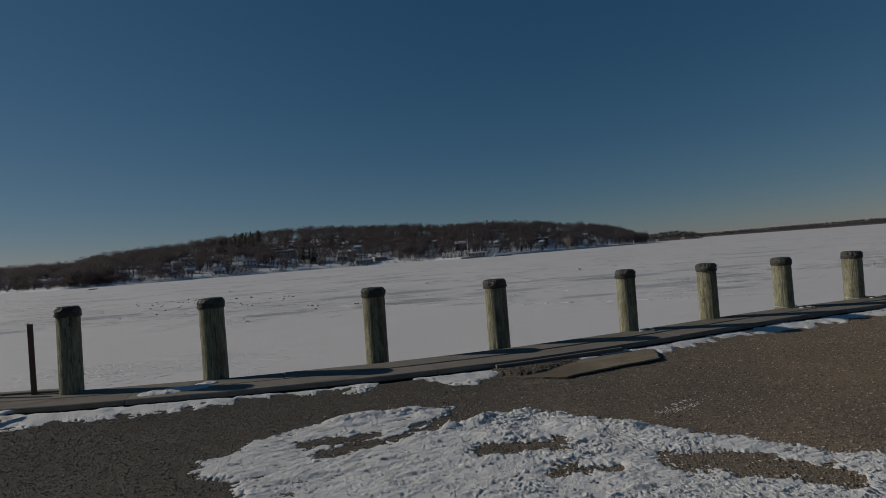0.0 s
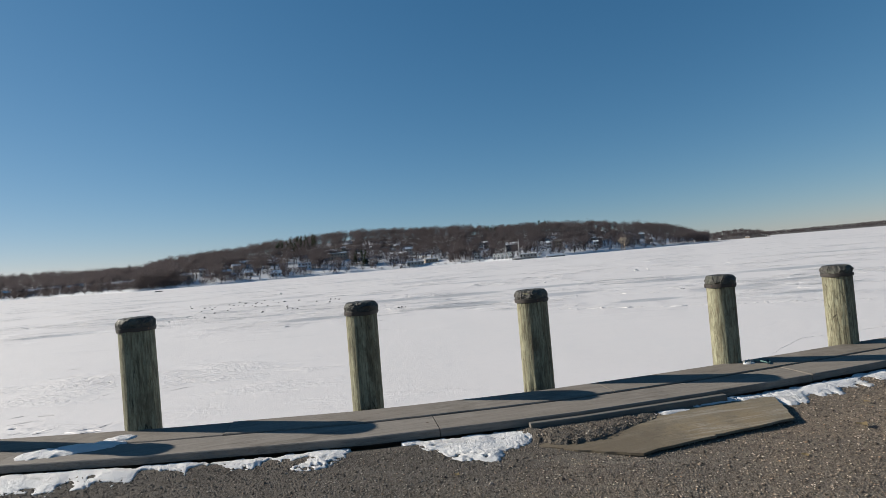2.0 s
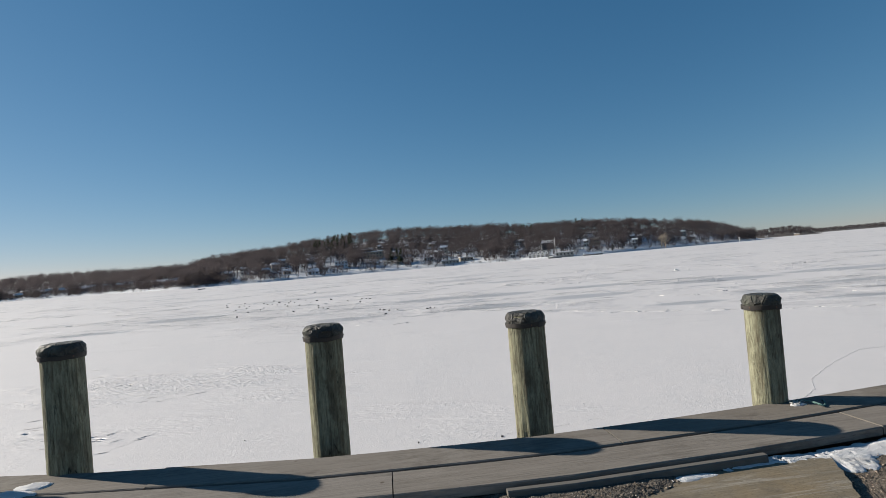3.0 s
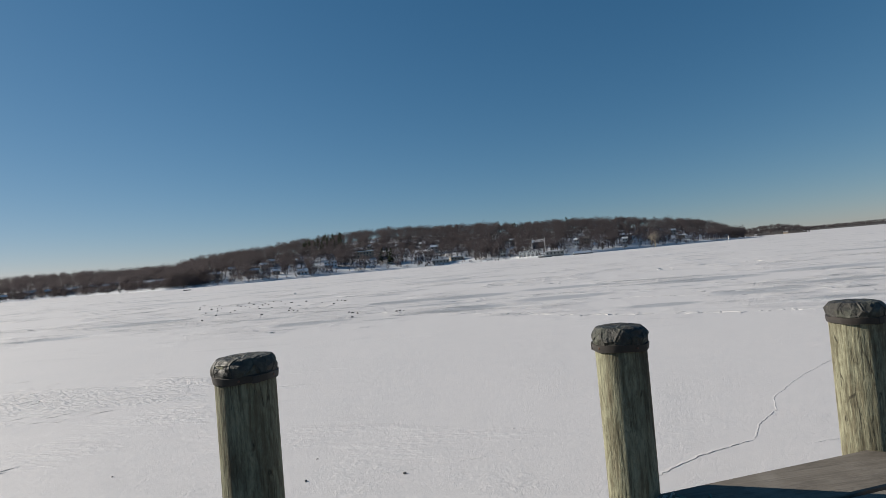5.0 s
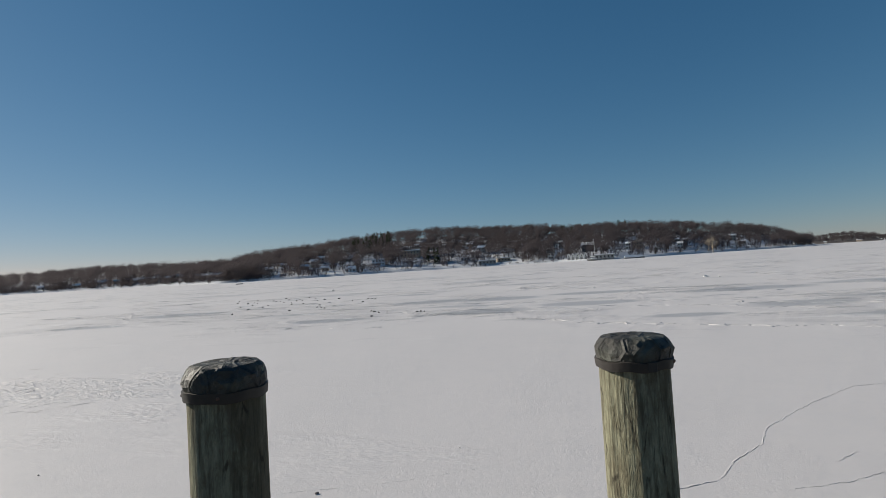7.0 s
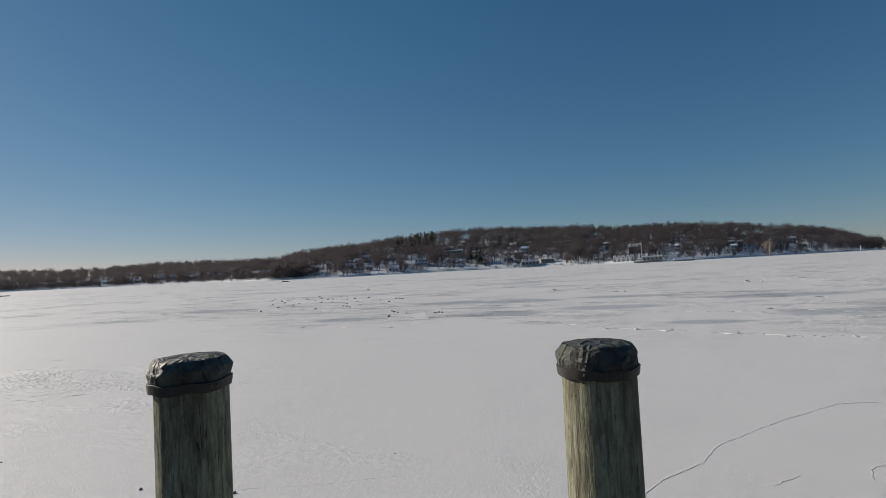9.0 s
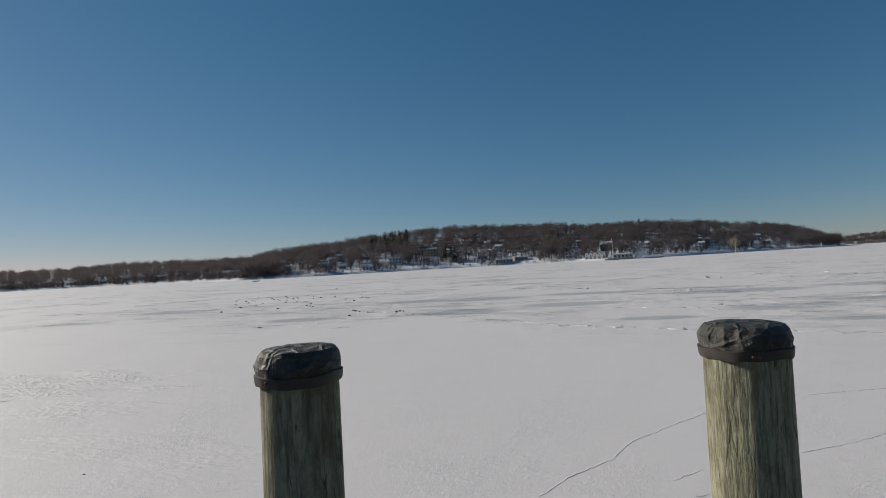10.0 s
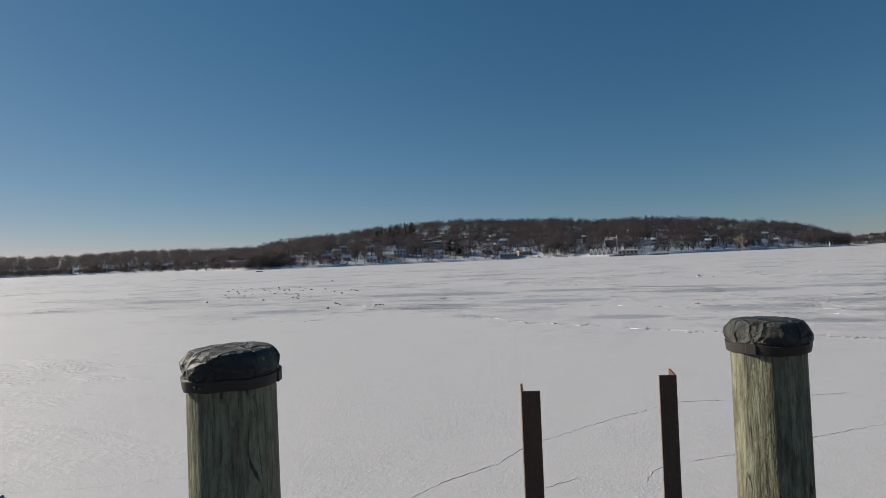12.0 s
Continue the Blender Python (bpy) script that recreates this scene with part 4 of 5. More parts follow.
def build_far_land(name, label, a0, a1, r0, tops, trees, size, snow_bits):
    """A low wooded point far down the bay."""
    verts, faces = [], []
    azs = np.arange(a0, a1 + 0.01, 0.2)
    prof = [(-0.01, -0.3), (0.0, 0.5), (0.05, 1.5), (0.5, None), (1.0, None), (1.3, -1.0)]
    depth = r0 * 0.12
    for a in azs:
        tall = max(0.2, EYE.z - ICE_Z + r0 * math.tan(radians(curve(tops, a))) - size)
        for k, z in prof:
            z = (tall if k > 0.6 else tall * 0.7) if z is None else min(z, tall)
            verts.append(far_at(a, r0 + k * depth, ICE_Z + z))
    n = len(prof)
    for i in range(len(azs) - 1):
        for j in range(n - 1):
            faces.append((i * n + j, (i + 1) * n + j, (i + 1) * n + j + 1, i * n + j + 1))
    tagged(raw(name, verts, faces, FARLAND, True), label, "far shore", kind="structure")
    rr = random.Random(int(r0))
    places = []
    for _ in range(trees):
        a, k = rr.uniform(a0 + 0.1, a1 - 0.1), rr.uniform(0.04, 1.0)
        tall = max(0.2, EYE.z - ICE_Z + r0 * math.tan(radians(curve(tops, a))) - size)
        p = far_at(a, r0 + k * depth, ICE_Z + tall * min(1, k * 1.2) * 0.9)
        places.append((p.x, p.y, p.z, size / 13.0 * rr.uniform(0.7, 1.05)))
    forest("woods", label + ", bare trees", KINDS, places, TWIG)


build_far_land("point", "wooded point beyond the hill", 15.8, 22.7, 1050, [(15.8, 0.5), (18.2, 0.8), (20.0, 1.0), (21.7, 0.72), (22.7, 0.15)], 420, 10, 0)
build_far_land("far_shore", "low wooded shore far down the bay", 22.3, 50, 2300, [(22.3, 0.12), (22.8, 0.36), (24, 0.42), (28.5, 0.47), (34.5, 0.52), (50, 0.55)], 2600, 12, 0)
for az, w in ((18.4, 4), (20.75, 7)):
    home = tagged(new("house"), "small snow-roofed house on the wooded point", "house", "houses across the bay")
    bm = bmesh.new()
    box(bm, (-w / 2, -4, -1), (w / 2, 4, 2.2), 0.1)
    part("wall", bm, WALLS["grey"] if w < 6 else WALLS["tan"], home)
    bm = bmesh.new()
    box(bm, (-w / 2 - 0.5, -4.5, 2.2), (w / 2 + 0.5, 4.5, 2.6), 0.1)
    part("roof", bm, ROOFSNOW, home)
    home.matrix_world = Matrix.Translation(far_at(az, 1046, ICE_Z + 1.0)) @ Matrix.Rotation(radians(-az), 4, "Z")


def build_pale_tree(az, r, h):
    """A single pale tree at the shore."""
    rr2 = random.Random(8)
    tree = tagged(new("tree"), "pale-barked bare tree standing at the far shore", "tree")
    bark = plain("pale_bark", (0.42, 0.36, 0.28), 0.85, 0, 0.3, 1.0)
    bm = bmesh.new()
    tube(bm, [((0, 0, z), lambda k, q=q: q) for z, q in ((-0.5, 0.45), (h * 0.3, 0.33), (h * 0.7, 0.16), (h * 0.95, 0.05))], 8)
    part("trunk", bm, bark, tree)
    vs, fs = bare_tree(rr2, h)
    bm = bmesh.new()
    pts = [bm.verts.new(v) for v in vs]
    for q in fs:
        bm.faces.new([pts[k] for k in q])
    part("crown", bm, bark, tree)
    tree.location = far_at(az, r, hill_z(az, r))


build_pale_tree(9.55, 522, 15)
build_pale_tree(9.2, 526, 11)
light = tagged(new("beacon"), "small white channel beacon at the hill's point", "beacon")
bm = bmesh.new()
tube(bm, [((0, 0, z), lambda k, q=q: q) for z, q in ((-0.5, 0.4), (3.4, 0.3), (3.5, 0.45), (3.7, 0.45), (4.0, 0.25))], 10)
part("tower", bm, WALLS["white"], light)
bm = bmesh.new()
tube(bm, [((0, 0, z), lambda k, q=q: q) for z, q in ((4.0, 0.3), (4.5, 0.3), (4.8, 0.05))], 10)
part("lantern", bm, SHINGLE, light)
light.location = far_at(16.1, 622, ICE_Z + 0.5)

# ---- the ice's near relief ----
CREVICE = plain("crevice", (0.22, 0.23, 0.25), 0.8, 0, 0.3, 5)
LUMP_GREY = plain("lump_grey", (0.17, 0.165, 0.16), 0.6, 0, 0.5, 9)


def jagged(points, step, amount, seed):
    rr = random.Random(seed)
    out = []
    for (x0, y0), (x1, y1) in zip(points, points[1:]):
        n = max(1, int(math.hypot(x1 - x0, y1 - y0) / step))
        for i in range(n):
            s = i / n
            out.append((x0 + (x1 - x0) * s + rr.uniform(-amount, amount), y0 + (y1 - y0) * s + rr.uniform(-amount, amount)))
    return out + [points[-1]]


def build_crack(points, seed, wide=0.05):
    """A crack with one lifted lip and an open crevice."""
    crack = tagged(new("ice_crack"), "jagged crack with a lifted lip in the snowy ice", "ice crack", "cracks in the ice")
    rr = random.Random(seed)
    way = jagged(points, 0.09, 0.022, seed)
    lip, gap = bmesh.new(), bmesh.new()
    rings, strips = [], []
    for i, (x, y) in enumerate(way):
        a, b = way[max(0, i - 1)], way[min(len(way) - 1, i + 1)]
        d = Vector((b[0] - a[0], b[1] - a[1], 0)).normalized()
        s = Vector((-d.y, d.x, 0))
        end = 0.15 if i in (0, len(way) - 1) else 1.0
        h = end * wide * rr.uniform(0.1, 0.9)
        w = end * wide * rr.uniform(0.8, 2.2)
        p = Vector((x, y, ICE_Z))
        rings.append([lip.verts.new(q) for q in (p + s * w * 2.2, p + s * w * 0.6 + Vector((0, 0, h)), p + Vector((0, 0, h * 0.8)), p - s * 0.004)])
        g = end * (0.0006 if rr.random() < 0.35 else 0.002 + wide * rr.uniform(0.1, 0.9))
        strips.append([gap.verts.new(q + Vector((0, 0, 0.004))) for q in (p, p - s * g)])
    for a, b in zip(rings, rings[1:]):
        for k in range(3):
            lip.faces.new((a[k], b[k], b[k + 1], a[k + 1]))
    for a, b in zip(strips, strips[1:]):
        gap.faces.new((a[0], a[1], b[1], b[0]))
    bmesh.ops.recalc_face_normals(lip, faces=lip.faces[:])
    part("lip", lip, ICE, crack)
    part("crevice", gap, CREVICE, crack)


build_crack([(2.45, 11.58), (3.83, 12.96), (5.01, 13.78)], 1, 0.016)
build_crack([(5.01, 13.78), (5.39, 14.65), (6.06, 15.63), (6.34, 16.58), (7.89, 18.75), (9.26, 20.34), (10.56, 20.8), (13.15, 22.01)], 2, 0.008)
build_crack([(6.98, 14.83), (7.47, 15.43)], 3, 0.007)
build_crack([(8.47, 15.48), (8.56, 15.96), (9.05, 16.46), (10.03, 17.15), (11.7, 18.57), (13.4, 19.87), (15.02, 20.52)], 4, 0.007)
build_crack([(5.91, 13.55), (6.8, 13.98), (7.68, 14.59)], 5, 0.007)
build_crack([(-2.1, 12.07), (-0.34, 12.82), (1.03, 13.65)], 6, 0.003)


def build_ridge(name, points, width, height, seed, label):
    """A low, broken bank of wind-drifted snow on the ice."""
    way = jagged(points, 0.16, 0.12, seed)
    bm = bmesh.new()
    rings = []
    n = len(way)
    for i, (x, y) in enumerate(way):
        a, b = way[max(0, i - 2)], way[min(n - 1, i + 2)]
        d = Vector((b[0] - a[0], b[1] - a[1], 0)).normalized()
        s = Vector((-d.y, d.x, 0))
        fade = min(1.0, i / 4, (n - 1 - i) / 4)
        lump = max(0.0, (0.22 if seed in (1, 13) else 0.12) + 0.7 * noise.noise(Vector((x * 0.8, y * 0.8, seed)))) * fade
        ring = []
        for k in range(7):
            t = k / 6 * 2 - 1
            z = height * lump * (1 - t * t) * (1 + 0.5 * noise.noise(Vector((x * 4, y * 4, k + seed))))
            ring.append(bm.verts.new(Vector((x, y, ICE_Z + max(z, 0) - 0.01)) + s * t * width * (0.4 + 0.6 * lump)))
        rings.append(ring)
    for a, b in zip(rings, rings[1:]):
        for k in range(6):
            bm.faces.new((a[k], b[k], b[k + 1], a[k + 1]))
    rs = random.Random(seed)
    for i in range(int(n * 0.8) if n > 25 else 0):  # short slanting wedges of crust pushed up along it
        q = rs.randrange(1, n)
        x, y = way[q]
        d = math.atan2(way[q][1] - way[q - 1][1], way[q][0] - way[q - 1][0])
        ln, tall = rs.uniform(0.15, 0.6) * width * 2.4, rs.uniform(0.3, 0.9) * height * (0.7 if seed in (1, 13) else 0.36)
        m = Matrix.LocRotScale((x + rs.gauss(0, width * 1.3), y + rs.gauss(0, width * 1.6), ICE_Z - 0.005), Euler((0, 0, rs.gauss(radians(35), 0.35))), None)
        foot = ((-ln, -0.05), (ln, -0.06), (ln * 0.9, 0.16), (-ln * 0.8, 0.14))
        base = [bm.verts.new(m @ Vector((px, py, 0))) for px, py in foot]
        crest = [bm.verts.new(m @ Vector((px, 0.0, tall * k))) for px, k in ((-ln * 0.6, 0.7), (ln * 0.1, 1.0), (ln * 0.7, 0.5))]
        for face in ((base[0], base[1], crest[2], crest[1], crest[0]), (base[1], base[2], crest[2]), (base[2], base[3], crest[0], crest[1], crest[2]), (base[3], base[0], crest[0])):
            bm.faces.new(face)
    bmesh.ops.recalc_face_normals(bm, faces=bm.faces[:])
    tagged(part(name, bm, ICE, None, "", True), label, "snow drift", "drifts on the ice")


rr = random.Random(3)
DRIFT = "low broken drift of wind-packed snow on the ice"
build_ridge("snow_drift", [(-16, 46.5), (-10.3, 42.9), (-5.1, 39.8), (-0.9, 37.3), (2.6, 34.9), (5.6, 33.6), (8.3, 32.7), (10.8, 32.1), (13.0, 31.7), (17, 30.6)], 0.16, 0.11, 1, DRIFT)
build_ridge("snow_drift", [(6.0, 43.9), (9.8, 42.9), (12.2, 40.8), (16.3, 39.3), (20.2, 38.1)], 0.16, 0.10, 13, DRIFT)
build_ridge("snow_drift", [(-26.08, 39.36), (-19.75, 35.77), (-14.41, 35.24), (-9.53, 35.22)], 0.35, 0.10, 2, DRIFT)
build_ridge("snow_drift", [(3.65, 29.22), (4.56, 28.72), (5.29, 27.54)], 0.30, 0.14, 3, DRIFT)
build_ridge("snow_drift", [(5.91, 26.45), (6.71, 26.69), (7.22, 26.35)], 0.25, 0.13, 4, DRIFT)
build_ridge("snow_drift", [(11.13, 45.15), (16.28, 41.94), (21.38, 40.99), (28.84, 38.82)], 0.45, 0.16, 5, DRIFT)
build_ridge("snow_drift", [(-45.3, 52.48), (-37.68, 47.63), (-30.08, 46.43)], 0.4, 0.14, 6, DRIFT)
build_ridge("snow_drift", [(-56.83, 67.8), (-47.39, 60.51), (-41.73, 58.29)], 0.5, 0.16, 7, DRIFT)
build_ridge("snow_drift", [(-22.4, 45.21), (-17.61, 46.54), (-12.75, 46.47)], 0.4, 0.15, 8, DRIFT)
build_ridge("snow_drift", [(-21.86, 21.7), (-17.06, 18.45), (-12.72, 15.74)], 0.45, 0.07, 9, DRIFT)
build_ridge("snow_drift", [(-16.8, 13.24), (-13.45, 12.19), (-10.78, 12.05)], 0.4, 0.09, 12, DRIFT)
for i in range(26):
    x, y = rr.uniform(-60, 45), rr.uniform(42, 120)
    if -45 < x < -20 and y < 80:
        continue
    ln = rr.uniform(2, 7)
    build_ridge("snow_drift", [(x, y), (x + ln * 0.5, y - ln * 0.12 + rr.uniform(-0.4, 0.4)), (x + ln, y - ln * 0.2)], rr.uniform(0.25, 0.5), rr.uniform(0.08, 0.16), 20 + i, DRIFT)

thin = random.Random(17)
for i in range(70):  # long thin wind edges, thickest on the open side of the bay
    x, y = (thin.uniform(-62, -14), thin.uniform(40, 78)) if i < 46 else (thin.uniform(-14, 34), thin.uniform(44, 90))
    ln = thin.uniform(2.5, 8)
    build_ridge("snow_drift", [(x, y), (x + ln * 0.5, y + ln * 0.11 + thin.uniform(-0.2, 0.2)), (x + ln, y + ln * 0.22)], thin.uniform(0.10, 0.2), thin.uniform(0.10, 0.18), 60 + i, DRIFT)

# dark lumps set in place of the geese sitting out on the ice
GOOSE_LUMPS = [(-50.1, 71.1), (-46.7, 66.5), (-48.3, 73.1), (-44.0, 66.6), (-42.2, 64.9), (-43.8, 65.0), (-40.3, 61.4), (-40.0, 58.7), (-35.3, 54.1), (-32.7, 48.3), (-36.9, 59.9), (-42.4, 68.8),
          (-40.7, 67.0), (-39.6, 66.4), (-44.0, 74.2), (-37.5, 64.1), (-35.3, 56.7), (-40.5, 69.8), (-36.1, 63.7), (-33.8, 60.3), (-37.2, 66.6), (-38.5, 69.4), (-36.2, 66.4), (-32.3, 60.5),
          (-39.6, 73.6), (-36.9, 71.0), (-33.3, 65.5), (-33.5, 67.6), (-28.1, 57.2), (-26.5, 54.0), (-25.6, 53.3), (-24.6, 52.3), (-27.7, 50.7), (-31.6, 68.1), (-26.8, 62.7), (-23.8, 59.4),
          (-25.9, 65.2), (-25.1, 64.7), (-24.2, 63.7), (-16.7, 46.7), (-16.1, 46.0), (-15.3, 45.2), (-14.6, 42.3), (-11.7, 44.8), (-11.5, 45.1), (-11.1, 44.9)]


def lump_mesh(seed, flat=0.8):
    bm = bmesh.new()
    bmesh.ops.create_icosphere(bm, subdivisions=2, radius=1.0)
    for v in bm.verts:
        n = noise.noise(v.co * 1.4 + Vector((seed, 0, 0)))
        v.co = v.co * (0.85 + 0.45 * n)
        v.co.z = max(-0.25, v.co.z * flat)
    return mesh_of("dark_lump", bm, LUMP_GREY)


SHAPES = [lump_mesh(k * 5.1) for k in range(5)]


def put_lump(x, y, size, seed, label, material=None):
    r2 = random.Random(seed)
    ob = new("dark_lump", SHAPES[seed % 5])
    ob.matrix_world = Matrix.LocRotScale((x, y, ICE_Z + size * 0.2), Euler((0, 0, r2.uniform(0, 6.28))), (size * r2.uniform(0.8, 1.3), size * r2.uniform(0.5, 0.8), size * r2.uniform(0.7, 1.1)))
    tagged(ob, label, "ice chunk", "chunks scattered on the ice")


for i, (x, y) in enumerate(GOOSE_LUMPS):
    put_lump(x, y, random.uniform(0.10, 0.17), i, "small dark lump standing in for a goose on the frozen bay")
for i, (x, y, s) in enumerate([(-1.41, 12.2, 0.045), (-3.21, 11.84, 0.035), (-7.63, 12.01, 0.03), (-3.5, 12.92, 0.02), (0.41, 14.64, 0.02)]):
    put_lump(x, y, s, 50 + i, "tiny dark scrap lying on the snowy ice")
for i, (x, y, s) in enumerate([(15.45, 81.23, 0.4), (1.67, 67, 0.2), (-47.45, 94.54, 0.3), (16.91, 80.43, 0.15)]):
    bm = bmesh.new()
    bmesh.ops.create_icosphere(bm, subdivisions=2, radius=s)
    for v in bm.verts:
        v.co *= 0.8 + 0.6 * noise.noise(v.co * 2.5 + Vector((i, 0, 0)))
        v.co.z = max(-0.1, v.co.z * 0.6)
    ob = tagged(part("ice_block", bm, SNOW), "white broken ice block standing on the bay", "ice block")
    ob.location = (x, y, ICE_Z + 0.05)

# ---- snow left on the yard ----
PATCH = [(-4.043, -3.105), (-3.963, -2.859), (-3.547, -2.529), (-2.985, -2.349), (-2.522, -2.179), (-2.008, -2.273), (-1.632, -2.425), (-1.791, -2.67), (-2.182, -2.888), (-1.927, -3.011), (-1.293, -2.869), (-1.029, -2.954),
         (-0.691, -3.389), (-0.467, -3.71), (-0.208, -3.937), (0.047, -4.286), (0.304, -4.674), (0.506, -4.967), (0.774, -5.392), (0.998, -5.959), (-3.202, -5.959), (-3.47, -4.352), (-3.688, -3.455)]
BARE = [([(-3.153, -2.859), (-2.529, -2.963)], 0.06), ([(-2.969, -3.19), (-2.422, -3.124), (-1.781, -2.916)], 0.085), ([(-1.796, -3.738), (-1.191, -3.861)], 0.13),
        ([(-0.581, -4.56), (-0.2, -4.825), (0.084, -5.156)], 0.15), ([(-1.42, -4.352), (-1.065, -4.466)], 0.09)]


def seg_distance(px, py, a, b):
    ax, ay = a
    dx, dy = b[0] - ax, b[1] - ay
    t = np.clip(((px - ax) * dx + (py - ay) * dy) / (dx * dx + dy * dy), 0, 1)
    return np.hypot(px - ax - t * dx, py - ay - t * dy)


def inside(px, py, poly):
    """Signed distance to a polygon, positive inside."""
    d = np.full(px.shape, 9.0)
    odd = np.zeros(px.shape, bool)
    for a, b in zip(poly, poly[1:] + poly[:1]):
        d = np.minimum(d, seg_distance(px, py, a, b))
        cross = ((a[1] > py) != (b[1] > py)) & (px < (b[0] - a[0]) * (py - a[1]) / (b[1] - a[1] + 1e-12) + a[0])
        odd ^= cross
    return np.where(odd, d, -d)


def field(us, vs, scale, seed):
    """Smooth noise, about -1 to 1, on a grid of places."""
    x, y = np.meshgrid(np.asarray(us) * scale + 500, np.asarray(vs) * scale + 500, indexing="ij")
    xi, yi = np.floor(x).astype(np.int64), np.floor(y).astype(np.int64)
    fx, fy = x - xi, y - yi
    fx, fy = fx ** 3 * (fx * (fx * 6 - 15) + 10), fy ** 3 * (fy * (fy * 6 - 15) + 10)

    def rnd(a, b):
        h = (a * 374761393 + b * 668265263 + seed * 974634777) & 0xFFFFFFFF
        h = ((h ^ (h >> 13)) * 1274126177) & 0xFFFFFFFF
        return ((h ^ (h >> 16)) & 0xFFFF) / 32767.5 - 1
    top = rnd(xi, yi) * (1 - fx) + rnd(xi + 1, yi) * fx
    low = rnd(xi, yi + 1) * (1 - fx) + rnd(xi + 1, yi + 1) * fx
    return (top * (1 - fy) + low * fy) * 0.8


def sheet(name, us, vs, h, keep, label, material, placer, floor=None):
    """A snow sheet from a height grid, kept only where there is snow."""
    ok = keep > 0
    cell = ok[:-1, :-1] | ok[1:, :-1] | ok[:-1, 1:] | ok[1:, 1:]
    ii, jj = np.nonzero(cell)
    nv = len(vs)
    quads = np.stack([ii * nv + jj, (ii + 1) * nv + jj, (ii + 1) * nv + jj + 1, ii * nv + jj + 1], 1)
    used, inv = np.unique(quads, return_inverse=True)
    quads = inv.reshape(-1, 4)
    verts = np.empty((len(used), 3))
    for k, q in enumerate(used):
        i, j = divmod(int(q), nv)
        p = placer(us[i], vs[j])
        verts[k] = (p.x, p.y, h[i, j] + (floor(us[i], vs[j]) if floor else 0.0))
    tris = np.concatenate([quads[:, [0, 1, 2]], quads[:, [0, 2, 3]]])
    ob = bulk(name, verts, tris, material)
    ob.data.polygons.foreach_set("use_smooth", [True] * len(tris))
    return tagged(ob, label, "snow", kind="stuff")


def build_patch():
    us, vs = np.arange(-4.3, 1.2, 0.0125), np.arange(-5.5, -2.05, 0.0125)
    U, V = np.meshgrid(us, vs, indexing="ij")
    sd = inside(U, V, PATCH)
    for line, r in BARE:
        for a, b in zip(line, line[1:]):
            sd = np.minimum(sd, seg_distance(U, V, a, b) - r)
    for a, b, r in (((-0.104, -3.54), (0.094, -3.502), -0.05), ((0.243, -3.483), (0.441, -3.436), -0.03)):
        sd = np.maximum(sd, r - seg_distance(U, V, a, b))
    turn = radians(20)
    n1, n2, n3, n4 = field(us, vs, 2.6, 1), field(us, vs, 8.0, 2), field(us, vs, 26.0, 3), field(us, vs, 60.0, 4)
    streak = field(us * 0.35, vs, 13.0, 5)
    m = sd + 0.06 * n1 + 0.05 * n2 + 0.055 * n3 + 0.035 * n4 + 0.04 * streak
    # thin, worn places let the gravel through
    m = m - np.clip(0.2 * n1 + 0.18 * n2 + 0.2 * streak + 0.1 * n3 - 0.24, 0, 0.4) * 1.2
    ridge = np.minimum.reduce([seg_distance(U, V, a, b) for a, b in (((-2.803, -2.387), (-1.903, -2.387)), ((-1.926, -3.03), (-1.078, -2.982)), ((-1.608, -3.455), (-1.356, -3.502)), ((-1.006, -3.502), (-0.492, -3.833)))])
    high = 0.04 * np.exp(-(ridge / 0.12) ** 2) * (0.65 + 0.5 * n2 + 0.25 * n3)
    thick = np.clip(m / 0.07, 0, 1) ** 0.7
    fine = field(us * 0.25, vs, 34.0, 6)
    crumbs = 0.5 + 0.5 * n1
    h = 0.002 + thick * (0.007 + 0.006 * n1 + 0.007 * n2 * crumbs + 0.008 * (1 - np.abs(n3)) ** 3 * crumbs + 0.005 * (1 - np.abs(n4)) ** 3 * (0.4 + crumbs) + 0.011 * streak + 0.008 * fine + np.clip(high, 0, 0.07)) - np.where(m < 0, 0.05, 0)
    sheet("snow_patch", us, vs, h, m, "trodden crusty snow patch with tyre streaks on gravel", OLDSNOW, at, lambda u, v: ground_h(u, sea_edge(u) - CAP_W - v))
    return us, vs, m, h


